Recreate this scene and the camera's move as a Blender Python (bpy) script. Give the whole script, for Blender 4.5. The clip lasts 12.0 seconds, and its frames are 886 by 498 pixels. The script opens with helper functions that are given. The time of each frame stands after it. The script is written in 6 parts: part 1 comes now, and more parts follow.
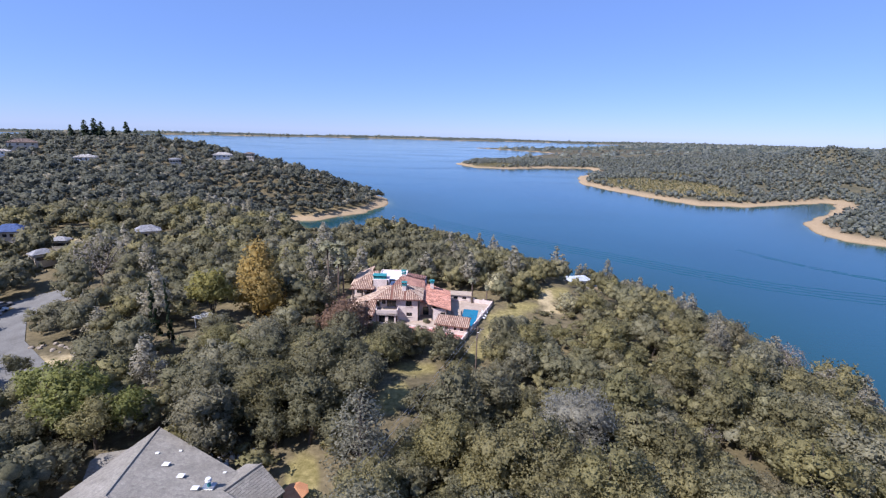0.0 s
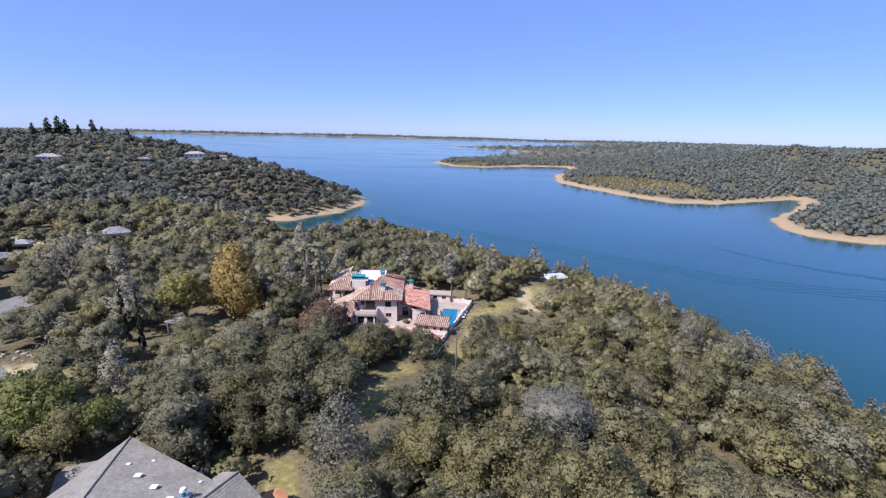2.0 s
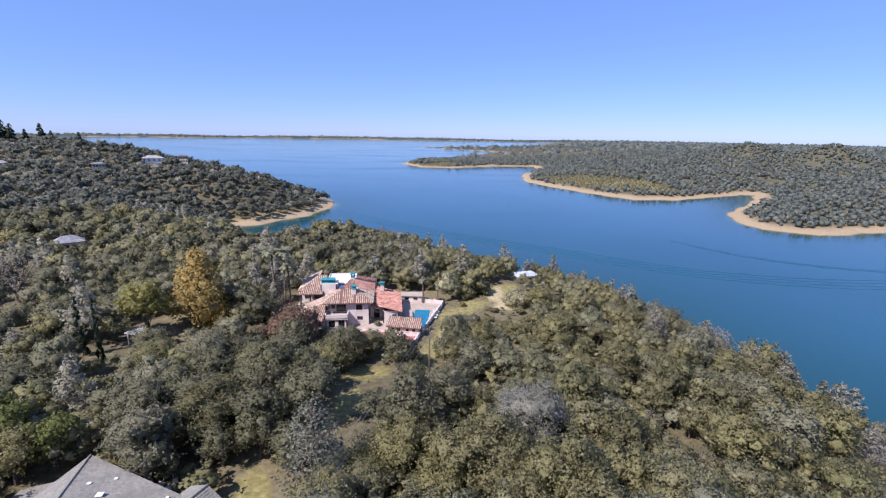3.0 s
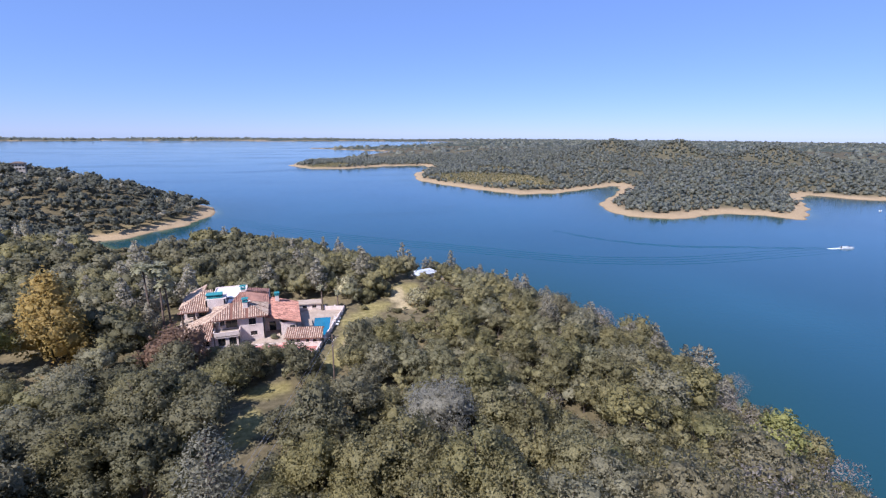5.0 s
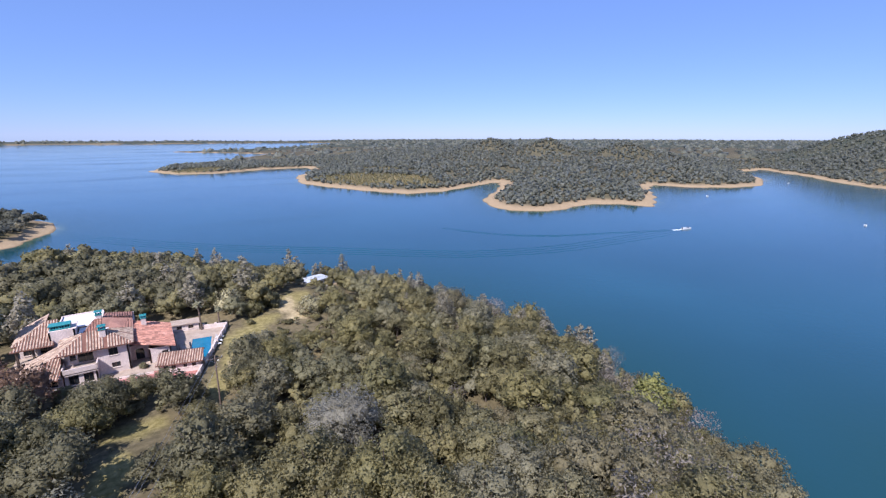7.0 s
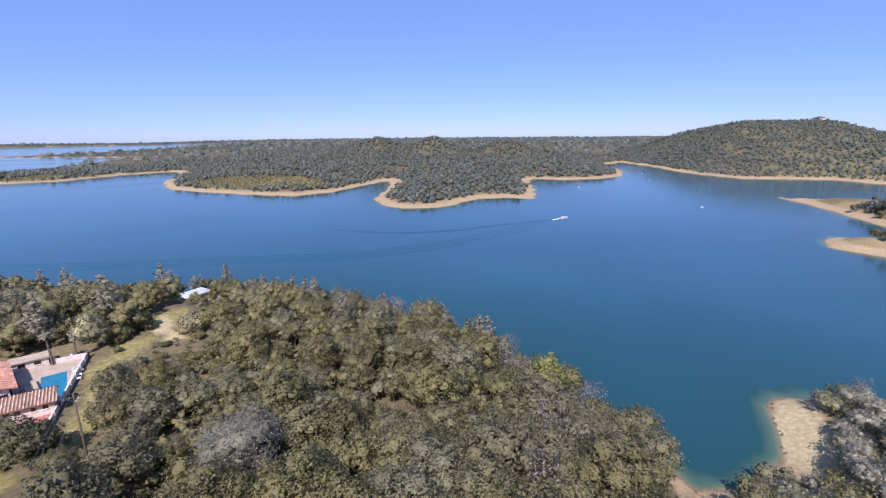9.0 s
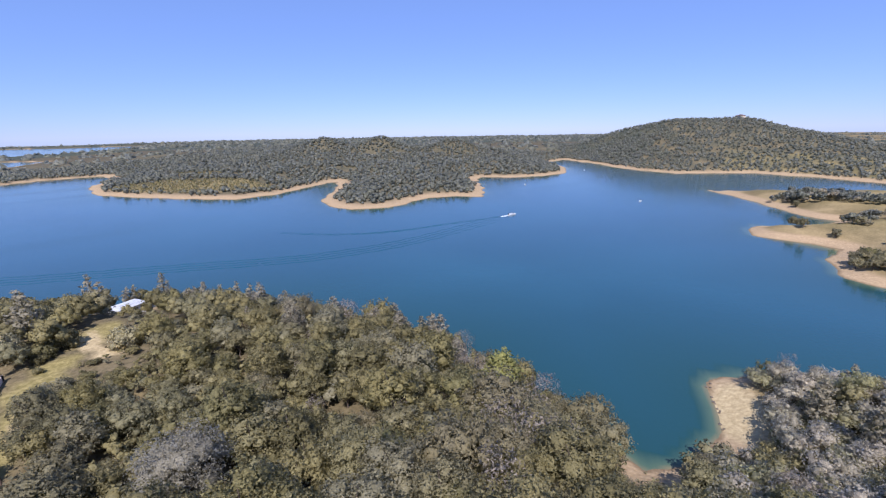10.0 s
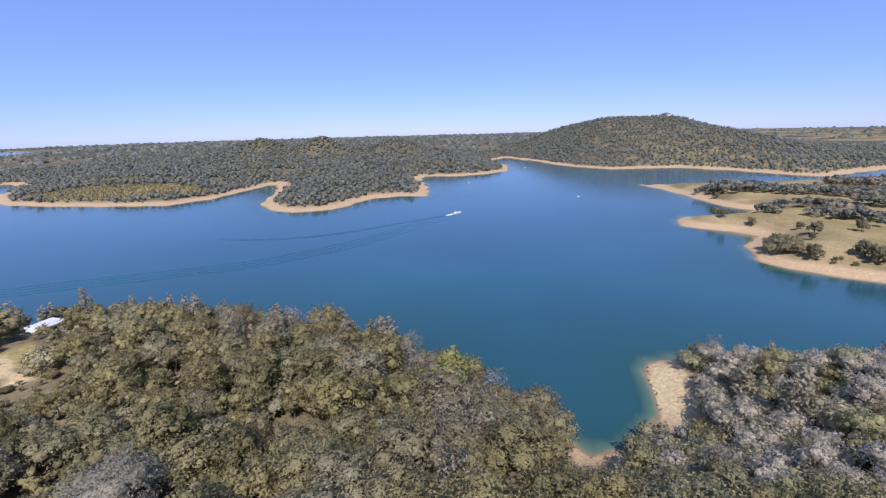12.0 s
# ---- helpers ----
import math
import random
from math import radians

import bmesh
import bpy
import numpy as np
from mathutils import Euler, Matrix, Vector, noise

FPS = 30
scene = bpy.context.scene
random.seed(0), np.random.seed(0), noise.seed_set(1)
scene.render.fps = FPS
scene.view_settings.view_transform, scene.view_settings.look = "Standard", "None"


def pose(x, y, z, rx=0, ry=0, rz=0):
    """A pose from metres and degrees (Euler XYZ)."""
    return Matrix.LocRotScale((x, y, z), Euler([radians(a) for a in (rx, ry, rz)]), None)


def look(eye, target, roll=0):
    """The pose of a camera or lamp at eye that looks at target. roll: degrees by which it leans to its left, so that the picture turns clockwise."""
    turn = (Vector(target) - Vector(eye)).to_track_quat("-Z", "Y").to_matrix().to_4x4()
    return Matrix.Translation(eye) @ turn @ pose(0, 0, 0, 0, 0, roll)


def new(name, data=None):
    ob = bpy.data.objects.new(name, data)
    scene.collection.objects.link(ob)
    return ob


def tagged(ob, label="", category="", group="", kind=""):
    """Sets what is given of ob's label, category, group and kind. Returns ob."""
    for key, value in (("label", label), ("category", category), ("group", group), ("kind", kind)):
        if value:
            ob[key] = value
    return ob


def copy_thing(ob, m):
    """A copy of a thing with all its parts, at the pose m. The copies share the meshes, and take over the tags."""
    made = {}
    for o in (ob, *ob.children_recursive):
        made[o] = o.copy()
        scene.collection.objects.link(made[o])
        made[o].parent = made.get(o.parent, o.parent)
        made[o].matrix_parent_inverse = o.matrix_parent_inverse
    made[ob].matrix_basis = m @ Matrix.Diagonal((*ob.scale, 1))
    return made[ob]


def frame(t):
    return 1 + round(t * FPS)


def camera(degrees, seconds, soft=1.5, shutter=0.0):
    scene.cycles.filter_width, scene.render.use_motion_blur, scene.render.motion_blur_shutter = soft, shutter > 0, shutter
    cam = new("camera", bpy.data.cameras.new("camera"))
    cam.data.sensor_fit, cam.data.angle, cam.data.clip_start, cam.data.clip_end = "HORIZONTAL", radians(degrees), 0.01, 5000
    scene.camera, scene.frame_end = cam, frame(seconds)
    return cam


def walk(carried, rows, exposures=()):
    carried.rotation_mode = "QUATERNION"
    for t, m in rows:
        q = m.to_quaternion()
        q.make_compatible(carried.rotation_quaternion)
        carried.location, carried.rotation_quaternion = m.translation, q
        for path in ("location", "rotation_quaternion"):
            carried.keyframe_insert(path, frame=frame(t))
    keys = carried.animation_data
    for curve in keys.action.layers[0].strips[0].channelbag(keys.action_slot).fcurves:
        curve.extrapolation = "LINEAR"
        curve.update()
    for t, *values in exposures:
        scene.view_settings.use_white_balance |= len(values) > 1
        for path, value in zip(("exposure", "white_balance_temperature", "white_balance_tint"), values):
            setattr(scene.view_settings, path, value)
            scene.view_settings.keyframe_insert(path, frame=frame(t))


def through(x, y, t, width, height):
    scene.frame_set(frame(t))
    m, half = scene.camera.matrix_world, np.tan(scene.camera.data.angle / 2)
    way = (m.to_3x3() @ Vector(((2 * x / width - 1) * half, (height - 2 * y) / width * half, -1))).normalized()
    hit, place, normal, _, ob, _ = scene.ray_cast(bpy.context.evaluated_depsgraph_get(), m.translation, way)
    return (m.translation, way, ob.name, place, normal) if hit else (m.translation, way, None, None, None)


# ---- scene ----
# camera: seconds, eye x y z, yaw, pitch, roll
cam = camera(87.9, 12.0, 1.25)
ROWS = [
    (0.0, 0.00, 0.00, 70.00, -0.00, -14.28, 1.43),
    (0.5, -0.02, 0.22, 70.32, -0.57, -14.43, 1.68),
    (1.0, -0.07, 0.36, 70.36, -0.86, -14.45, 1.67),
    (1.5, -0.12, 0.38, 70.25, -1.47, -14.43, 1.64),
    (2.0, -0.06, 0.32, 70.19, -2.75, -14.38, 1.51),
    (2.5, 0.01, 0.24, 70.12, -4.37, -14.26, 1.19),
    (4.5, -0.27, 0.63, 70.35, -15.94, -14.10, 0.69),
    (5.0, -0.24, 1.19, 70.19, -19.68, -14.09, 0.47),
    (5.5, -0.17, 1.74, 69.92, -23.32, -14.09, 0.27),
    (6.0, -0.20, 2.27, 69.77, -26.74, -14.09, 0.20),
    (6.5, -0.19, 2.57, 69.73, -30.08, -14.00, 0.08),
    (7.0, -0.07, 2.69, 69.68, -33.63, -13.96, 0.01),
    (9.0, 0.06, 4.12, 69.21, -47.20, -14.15, -0.51),
    (9.5, 0.49, 4.38, 68.97, -50.54, -14.21, -0.73),
    (10.0, 0.88, 4.60, 68.78, -53.45, -14.28, -0.95),
    (10.5, 1.07, 4.70, 68.70, -56.29, -14.34, -1.07),
    (11.0, 1.20, 4.54, 68.60, -58.21, -14.33, -1.35),
    (11.5, 1.26, 4.42, 68.71, -59.69, -14.41, -1.49),
    (12.0, 1.35, 4.34, 68.89, -60.21, -14.48, -1.49),
]
walk(cam, [(t, pose(x, y, z, 90 + pitch, 0, yaw) @ pose(0, 0, 0, 0, 0, roll)) for t, x, y, z, yaw, pitch, roll in ROWS],
     [(0.0, 1.02, 5800, 19), (2.7, 1.02, 5800, 19), (7.0, 0.98, 5850, 20), (12.0, 0.96, 6050, 22)])

# ---- sky and sun ----
SUN_AZ, SUN_EL = radians(-122), radians(48)  # azimuth from +y towards +x
world = bpy.data.worlds.new("world")
scene.world = world
world.use_nodes = True
_n, _l = world.node_tree.nodes, world.node_tree.links
sky = _n.new("ShaderNodeTexSky")
sky.sky_type = "NISHITA"
sky.sun_disc = False
sky.sun_elevation, sky.sun_rotation = SUN_EL, SUN_AZ
sky.air_density, sky.dust_density, sky.ozone_density = 0.9, 0.0, 4.0
sky.altitude = 150
_n["Background"].inputs["Strength"].default_value = 0.0625
_t = _n.new("ShaderNodeMix")  # clear dry air: the whole sky a little bluer
_t.data_type, _t.blend_type = "RGBA", "MULTIPLY"
_t.inputs[0].default_value, _t.inputs[7].default_value = 1.0, (0.80, 0.885, 1.2, 1)
_l.new(sky.outputs["Color"], _t.inputs[6])
_h = _n.new("ShaderNodeMix")  # an even, thin lavender veil over the whole sky
_h.data_type = "RGBA"
_h.inputs[0].default_value, _h.inputs[7].default_value = 0.48, (2.35, 3.74, 6.95, 1)
_l.new(_t.outputs[2], _h.inputs[6])
_l.new(_h.outputs[2], _n["Background"].inputs["Color"])
sun = new("sun", bpy.data.lights.new("sun", "SUN"))
sun.data.energy, sun.data.angle, sun.data.color = 3.75, radians(0.55), (1.0, 0.93, 0.82)
_to_sun = Vector((math.sin(SUN_AZ) * math.cos(SUN_EL), math.cos(SUN_AZ) * math.cos(SUN_EL), math.sin(SUN_EL)))
sun.matrix_world = look(_to_sun * 300, (0, 0, 0))


# ---- materials ----
def material(name, rough=0.8, metal=0.0, spec=0.3):
    m = bpy.data.materials.new(name)
    m.use_nodes = True
    b = m.node_tree.nodes["Principled BSDF"]
    b.inputs["Roughness"].default_value = rough
    b.inputs["Metallic"].default_value = metal
    b.inputs["Specular IOR Level"].default_value = spec
    return m, m.node_tree.nodes, m.node_tree.links, b


def node(nodes, kind, **values):
    n = nodes.new(kind)
    for key, value in values.items():
        n.inputs[key.replace("_", " ")].default_value = value
    return n


def ramp(nodes, stops):
    n = nodes.new("ShaderNodeValToRGB")
    e = n.color_ramp.elements
    while len(e) < len(stops):
        e.new(0.5)
    for el, (p, c) in zip(e, stops):
        el.position, el.color = p, (*c, 1)
    return n


def blend(nodes, links, fac, a, b, how="MIX"):
    n = nodes.new("ShaderNodeMix")
    n.data_type, n.blend_type = "RGBA", how
    for sock, v in ((n.inputs[0], fac), (n.inputs[6], a), (n.inputs[7], b)):
        if isinstance(v, bpy.types.NodeSocket):
            links.new(v, sock)
        elif isinstance(v, (int, float)):
            sock.default_value = v
        else:
            sock.default_value = (*v, 1)
    return n.outputs[2]


def weathered(name, dark, light, scale=1.5, rough=0.8, metal=0.0, bump=0.15, grain=18.0, piece=0.0, spec=0.3):
    """A surface in two tones: stains at a large scale, grain at a small one, with fine relief."""
    m, n, l, b = material(name, rough, metal, spec)
    pos = n.new("ShaderNodeNewGeometry")
    big = node(n, "ShaderNodeTexNoise", Scale=scale, Detail=4.0, Roughness=0.6)
    small = node(n, "ShaderNodeTexNoise", Scale=scale * grain, Detail=3.0)
    l.new(pos.outputs["Position"], big.inputs["Vector"])
    l.new(pos.outputs["Position"], small.inputs["Vector"])
    r = ramp(n, [(0.3, dark), (0.7, light)])
    l.new(big.outputs["Fac"], r.inputs["Fac"])
    g = ramp(n, [(0.3, (0.72, 0.72, 0.72)), (0.7, (1.12, 1.12, 1.12))])
    l.new(small.outputs["Fac"], g.inputs["Fac"])
    c = blend(n, l, 1.0, r.outputs["Color"], g.outputs["Color"], "MULTIPLY")
    if piece:
        p = ramp(n, [(0.0, (1 - 0.38 * piece, 1 - 0.40 * piece, 1 - 0.42 * piece)), (0.5, (1.0, 0.98, 0.96)), (1.0, (1 + 0.35 * piece, 1 + 0.35 * piece, 1 + 0.3 * piece))])
        l.new(pos.outputs["Random Per Island"], p.inputs["Fac"])
        c = blend(n, l, 1.0, c, p.outputs["Color"], "MULTIPLY")
    l.new(c, b.inputs["Base Color"])
    bp = node(n, "ShaderNodeBump", Strength=bump, Distance=0.05)
    l.new(small.outputs["Fac"], bp.inputs["Height"])
    l.new(bp.outputs["Normal"], b.inputs["Normal"])
    return m


def foliage(name, tones, value=1.0, through=0.55, spread=0.15, grain=4.2):
    """Leaves: each tree takes its tone from the ramp, each leaf its own shade of it."""
    m, n, l, b = material(name, 0.6, 0, 0.25)
    info, geo = n.new("ShaderNodeObjectInfo"), n.new("ShaderNodeNewGeometry")
    attr = n.new("ShaderNodeAttribute")
    attr.attribute_name = "tone"
    add = n.new("ShaderNodeMath")
    add.operation = "ADD"
    l.new(info.outputs["Random"], add.inputs[0])
    l.new(attr.outputs["Fac"], add.inputs[1])
    fr = n.new("ShaderNodeMath")
    fr.operation = "FRACT"
    l.new(add.outputs[0], fr.inputs[0])
    k = len(tones)
    r = ramp(n, [(i / (k - 1), tuple(v * value * 1.25 for v in t)) for i, t in enumerate(tones)])
    l.new(fr.outputs[0], r.inputs["Fac"])
    s = ramp(n, [(0.0, (1 - spread,) * 3), (1.0, (1 + spread,) * 3)])
    l.new(geo.outputs["Random Per Island"], s.inputs["Fac"])
    c = blend(n, l, 1.0, r.outputs["Color"], s.outputs["Color"], "MULTIPLY")
    small = node(n, "ShaderNodeTexNoise", Scale=grain, Detail=4.0, Roughness=0.7)  # sprays of leaves finer than the mesh
    l.new(geo.outputs["Position"], small.inputs["Vector"])
    g = ramp(n, [(0.34, (0.70, 0.71, 0.72)), (0.66, (1.30, 1.29, 1.28))])
    l.new(small.outputs["Fac"], g.inputs["Fac"])
    c = blend(n, l, 1.0, c, g.outputs["Color"], "MULTIPLY")
    l.new(c, b.inputs["Base Color"])
    bp = node(n, "ShaderNodeBump", Strength=0.3, Distance=0.5 / grain)
    l.new(small.outputs["Fac"], bp.inputs["Height"])
    l.new(bp.outputs["Normal"], b.inputs["Normal"])
    tr = n.new("ShaderNodeBsdfTranslucent")
    l.new(c, tr.inputs["Color"])
    mix = n.new("ShaderNodeMixShader")
    mix.inputs[0].default_value = through
    l.new(b.outputs[0], mix.inputs[1])
    l.new(tr.outputs[0], mix.inputs[2])
    l.new(mix.outputs[0], n["Material Output"].inputs["Surface"])
    return m


OAK = foliage("oak leaves", [(0.108, 0.099, 0.050), (0.150, 0.137, 0.070), (0.190, 0.170, 0.084), (0.163, 0.156, 0.092), (0.178, 0.168, 0.112), (0.178, 0.160, 0.074), (0.134, 0.127, 0.064)], 1.4)
DARK_OAK = foliage("dark oak leaves", [(0.098, 0.094, 0.055), (0.125, 0.118, 0.068), (0.142, 0.134, 0.084), (0.119, 0.114, 0.064), (0.158, 0.146, 0.094)], 1.28)
# darker copy of the far oak leaves: the hill's shade and haze painted in
HILL_OAK = foliage("shade- and haze-toned hill oak leaves", [(0.088, 0.092, 0.072), (0.112, 0.116, 0.09), (0.13, 0.132, 0.10), (0.10, 0.106, 0.09)], 1.22, 0.58, 0.16, 0.9)
# blue oaks far off: distance haze is put into the leaf colour, paler and bluer
HAZED_BLUE_OAK = foliage("haze-toned blue-grey oak leaves", [(0.088, 0.096, 0.082), (0.115, 0.122, 0.10), (0.138, 0.143, 0.112), (0.12, 0.13, 0.118), (0.158, 0.16, 0.13)], 1.62, 0.62, 0.2, 0.9)
GREY_PINE = foliage("grey pine needles", [(0.20, 0.186, 0.135), (0.24, 0.222, 0.17), (0.22, 0.203, 0.158)], 1.38, 0.6)
COVE = foliage("pale cove leaves", [(0.33, 0.315, 0.24), (0.38, 0.355, 0.30), (0.36, 0.335, 0.275), (0.27, 0.265, 0.15)], 1.3, 0.7, 0.16)
BARE = foliage("bare grey twigs", [(0.27, 0.24, 0.20), (0.32, 0.285, 0.24), (0.29, 0.255, 0.235)])
ASH = foliage("ash-grey leaves", [(0.28, 0.26, 0.14), (0.31, 0.29, 0.18), (0.30, 0.27, 0.17), (0.27, 0.26, 0.12)], 0.82, 0.6, 0.22)
BARK = weathered("bark", (0.06, 0.048, 0.038), (0.14, 0.115, 0.095), 1.2, 0.9, bump=0.5)


def ground_material():
    m, n, l, b = material("ground", 0.95, 0, 0.1)
    geo = n.new("ShaderNodeNewGeometry")
    sep = n.new("ShaderNodeSeparateXYZ")
    l.new(geo.outputs["Position"], sep.inputs[0])
    patch = node(n, "ShaderNodeTexNoise", Scale=0.035, Detail=6.0, Roughness=0.65)
    fine = node(n, "ShaderNodeTexNoise", Scale=0.9, Detail=5.0, Roughness=0.7)
    for t in (patch, fine):
        l.new(geo.outputs["Position"], t.inputs["Vector"])
    upper = ramp(n, [(0.30, (0.10, 0.085, 0.042)), (0.48, (0.21, 0.165, 0.085)), (0.62, (0.30, 0.235, 0.125)), (0.75, (0.17, 0.15, 0.07))])
    l.new(patch.outputs["Fac"], upper.inputs["Fac"])
    shore = ramp(n, [(0.3, (0.31, 0.228, 0.135)), (0.7, (0.39, 0.295, 0.182))])
    l.new(fine.outputs["Fac"], shore.inputs["Fac"])
    h = n.new("ShaderNodeMath")
    h.operation = "MULTIPLY_ADD"
    l.new(fine.outputs["Fac"], h.inputs[0])
    h.inputs[1].default_value = 1.6
    l.new(sep.outputs["Z"], h.inputs[2])
    lim = n.new("ShaderNodeMapRange")
    lim.inputs["From Min"].default_value, lim.inputs["From Max"].default_value = 3.0, 4.2
    l.new(h.outputs[0], lim.inputs["Value"])
    c = blend(n, l, lim.outputs["Result"], shore.outputs["Color"], upper.outputs["Color"])
    wet = n.new("ShaderNodeMapRange")
    wet.inputs["From Min"].default_value, wet.inputs["From Max"].default_value = 0.05, 0.4
    l.new(sep.outputs["Z"], wet.inputs["Value"])
    c = blend(n, l, wet.outputs["Result"], (0.19, 0.14, 0.085), c)
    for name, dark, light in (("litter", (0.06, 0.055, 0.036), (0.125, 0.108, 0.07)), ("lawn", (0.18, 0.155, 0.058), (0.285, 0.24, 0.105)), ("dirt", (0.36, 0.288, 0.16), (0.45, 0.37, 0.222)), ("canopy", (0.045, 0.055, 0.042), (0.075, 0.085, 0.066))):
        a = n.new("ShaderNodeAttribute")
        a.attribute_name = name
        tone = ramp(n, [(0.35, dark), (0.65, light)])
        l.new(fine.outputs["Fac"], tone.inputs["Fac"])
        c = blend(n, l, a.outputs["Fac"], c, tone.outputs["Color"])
    g = ramp(n, [(0.3, (0.8, 0.8, 0.8)), (0.7, (1.15, 1.15, 1.15))])
    l.new(fine.outputs["Fac"], g.inputs["Fac"])
    c = blend(n, l, 1.0, c, g.outputs["Color"], "MULTIPLY")
    l.new(c, b.inputs["Base Color"])
    bp = node(n, "ShaderNodeBump", Strength=0.6, Distance=0.3)
    l.new(fine.outputs["Fac"], bp.inputs["Height"])
    l.new(bp.outputs["Normal"], b.inputs["Normal"])
    return m


def water_material():
    m, n, l, b = material("lake water", 0.14, 0, 0.5)
    b.inputs["IOR"].default_value = 1.33
    geo = n.new("ShaderNodeNewGeometry")
    a = n.new("ShaderNodeAttribute")
    a.attribute_name = "shallow"
    big = node(n, "ShaderNodeTexNoise", Scale=0.006, Detail=4.0)
    l.new(geo.outputs["Position"], big.inputs["Vector"])
    deep = ramp(n, [(0.35, (0.0125, 0.061, 0.096)), (0.65, (0.0165, 0.077, 0.118))])
    l.new(big.outputs["Fac"], deep.inputs["Fac"])
    edge = ramp(n, [(0.0, (0.011, 0.052, 0.076)), (0.3, (0.012, 0.052, 0.056)), (0.75, (0.06, 0.105, 0.075)), (1.0, (0.19, 0.16, 0.09))])
    l.new(a.outputs["Fac"], edge.inputs["Fac"])
    mix = n.new("ShaderNodeMath")
    mix.operation = "MULTIPLY"
    mix.use_clamp = True
    l.new(a.outputs["Fac"], mix.inputs[0])
    mix.inputs[1].default_value = 3.0
    c = blend(n, l, mix.outputs[0], deep.outputs["Color"], edge.outputs["Color"])
    l.new(c, b.inputs["Base Color"])
    lanes = n.new("ShaderNodeMapping")  # long calm lanes between rippled water
    lanes.inputs["Rotation"].default_value = (0, 0, radians(28))
    lanes.inputs["Scale"].default_value = (0.003, 0.010, 1)
    l.new(geo.outputs["Position"], lanes.inputs["Vector"])
    calm = node(n, "ShaderNodeTexNoise", Scale=1.0, Detail=5.0, Roughness=0.55)
    l.new(lanes.outputs["Vector"], calm.inputs["Vector"])
    rough = n.new("ShaderNodeMapRange")
    rough.inputs["From Min"].default_value, rough.inputs["From Max"].default_value = 0.5, 0.72
    rough.inputs["To Min"].default_value, rough.inputs["To Max"].default_value = 0.10, 0.18
    l.new(calm.outputs["Fac"], rough.inputs["Value"])
    l.new(rough.outputs["Result"], b.inputs["Roughness"])
    waves = node(n, "ShaderNodeTexNoise", Scale=0.55, Detail=5.0, Roughness=0.6)
    l.new(geo.outputs["Position"], waves.inputs["Vector"])
    bp = node(n, "ShaderNodeBump", Strength=0.22, Distance=0.25)
    l.new(waves.outputs["Fac"], bp.inputs["Height"])
    l.new(bp.outputs["Normal"], b.inputs["Normal"])
    return m


GROUND, WATER = ground_material(), water_material()

# ---- the land: outlines of its shores (x, y) ----
MAINLAND = [(-62, 485), (-85, 525), (-160, 575), (-280, 640), (-450, 720), (-800, 820), (-1500, 900), (-1500, -1500), (1300, -1500), (1000, -620),
            (840, -370), (735, -225), (672, -130), (630, -55), (592, 5), (594, 42), (598, 78), (566, 50), (514, 19), (486, 6), (451, -16), (444, -34), (420, -22),
            (394, 4), (394, 14), (377, 21), (356, 17), (347, -14), (340, -28), (326, -25), (310, -19), (276, -23), (265, -36), (261, -52), (257, -75),
            (250, -130), (225, -205), (195, -140), (178, -85), (163, -42), (152, -18), (146, 5)]
COVES = [(141, 12), (136, 14), (124, 11), (113, 8), (97, 12), (90, 20), (94, 30), (99, 45), (104, 64), (112, 80), (110, 105), (104, 125), (100, 150),
         (101, 170), (95, 188), (80, 206), (62, 217), (44, 226), (32, 250), (18, 272), (-8, 288), (-32, 298), (-60, 294), (-84, 304), (-106, 335), (-118, 349),
         (-100, 357), (-91, 371), (-71, 393), (-59, 425), (-55, 455)]
FAR_SIDE = [(24, 1060), (60, 965), (125, 946), (220, 1005), (315, 1015), (302, 930), (230, 800), (202, 690), (216, 625), (241, 551), (272, 489), (325, 489),
            (400, 517), (461, 540), (421, 491), (326, 407), (296, 370), (289, 328), (319, 302), (392, 311), (415, 292), (425, 262), (447, 275), (505, 312),
            (556, 355), (613, 386), (629, 338), (675, 306), (743, 294), (850, 342), (980, 432), (1075, 436), (960, 318), (853, 230), (799, 141), (830, 92)]
FAR_BACK = [(853, 45), (817, -33), (761, -94), (748, -133), (793, -158), (876, -216), (1050, -350), (1400, -640), (2200, -1100), (5200, -2500), (5200, 5200),
            (2300, 5200), (1400, 3700), (700, 2450), (140, 2240), (280, 2060), (430, 1817), (250, 1480), (70, 1230)]


def shore_distance(x, y, outline):
    """Metres to the outline, positive on the land."""
    p = np.array(outline, float)
    q = np.roll(p, -1, 0)
    best, inside = np.full(x.shape, 1e9), np.zeros(x.shape, bool)
    for (ax, ay), (bx, by) in zip(p, q):
        ex, ey = bx - ax, by - ay
        t = np.clip(((x - ax) * ex + (y - ay) * ey) / (ex * ex + ey * ey), 0, 1)
        best = np.minimum(best, (x - ax - t * ex) ** 2 + (y - ay - t * ey) ** 2)
        if ay != by:
            inside ^= ((ay > y) != (by > y)) & (x < ex * (y - ay) / ey + ax)
    return np.sqrt(best) * np.where(inside, 1, -1)


def ease(a, b, v):
    t = np.clip((v - a) / (b - a), 0, 1)
    return t * t * (3 - 2 * t)


def wobble(x, y, s, k=0.0):
    """Smooth rolling variation, about -1 to 1, over some s metres."""
    u, v = x / s, y / s
    return (np.sin(u * 1.7 + v * 1.1 + k) + np.sin(-u * 1.3 + v * 2.3 + 2.1 + k) + np.sin(u * 2.9 - v * 0.7 + 4.2 + k) + 0.6 * np.sin(u * 4.1 + v * 3.7 + 1.3 * k)) / 3.0


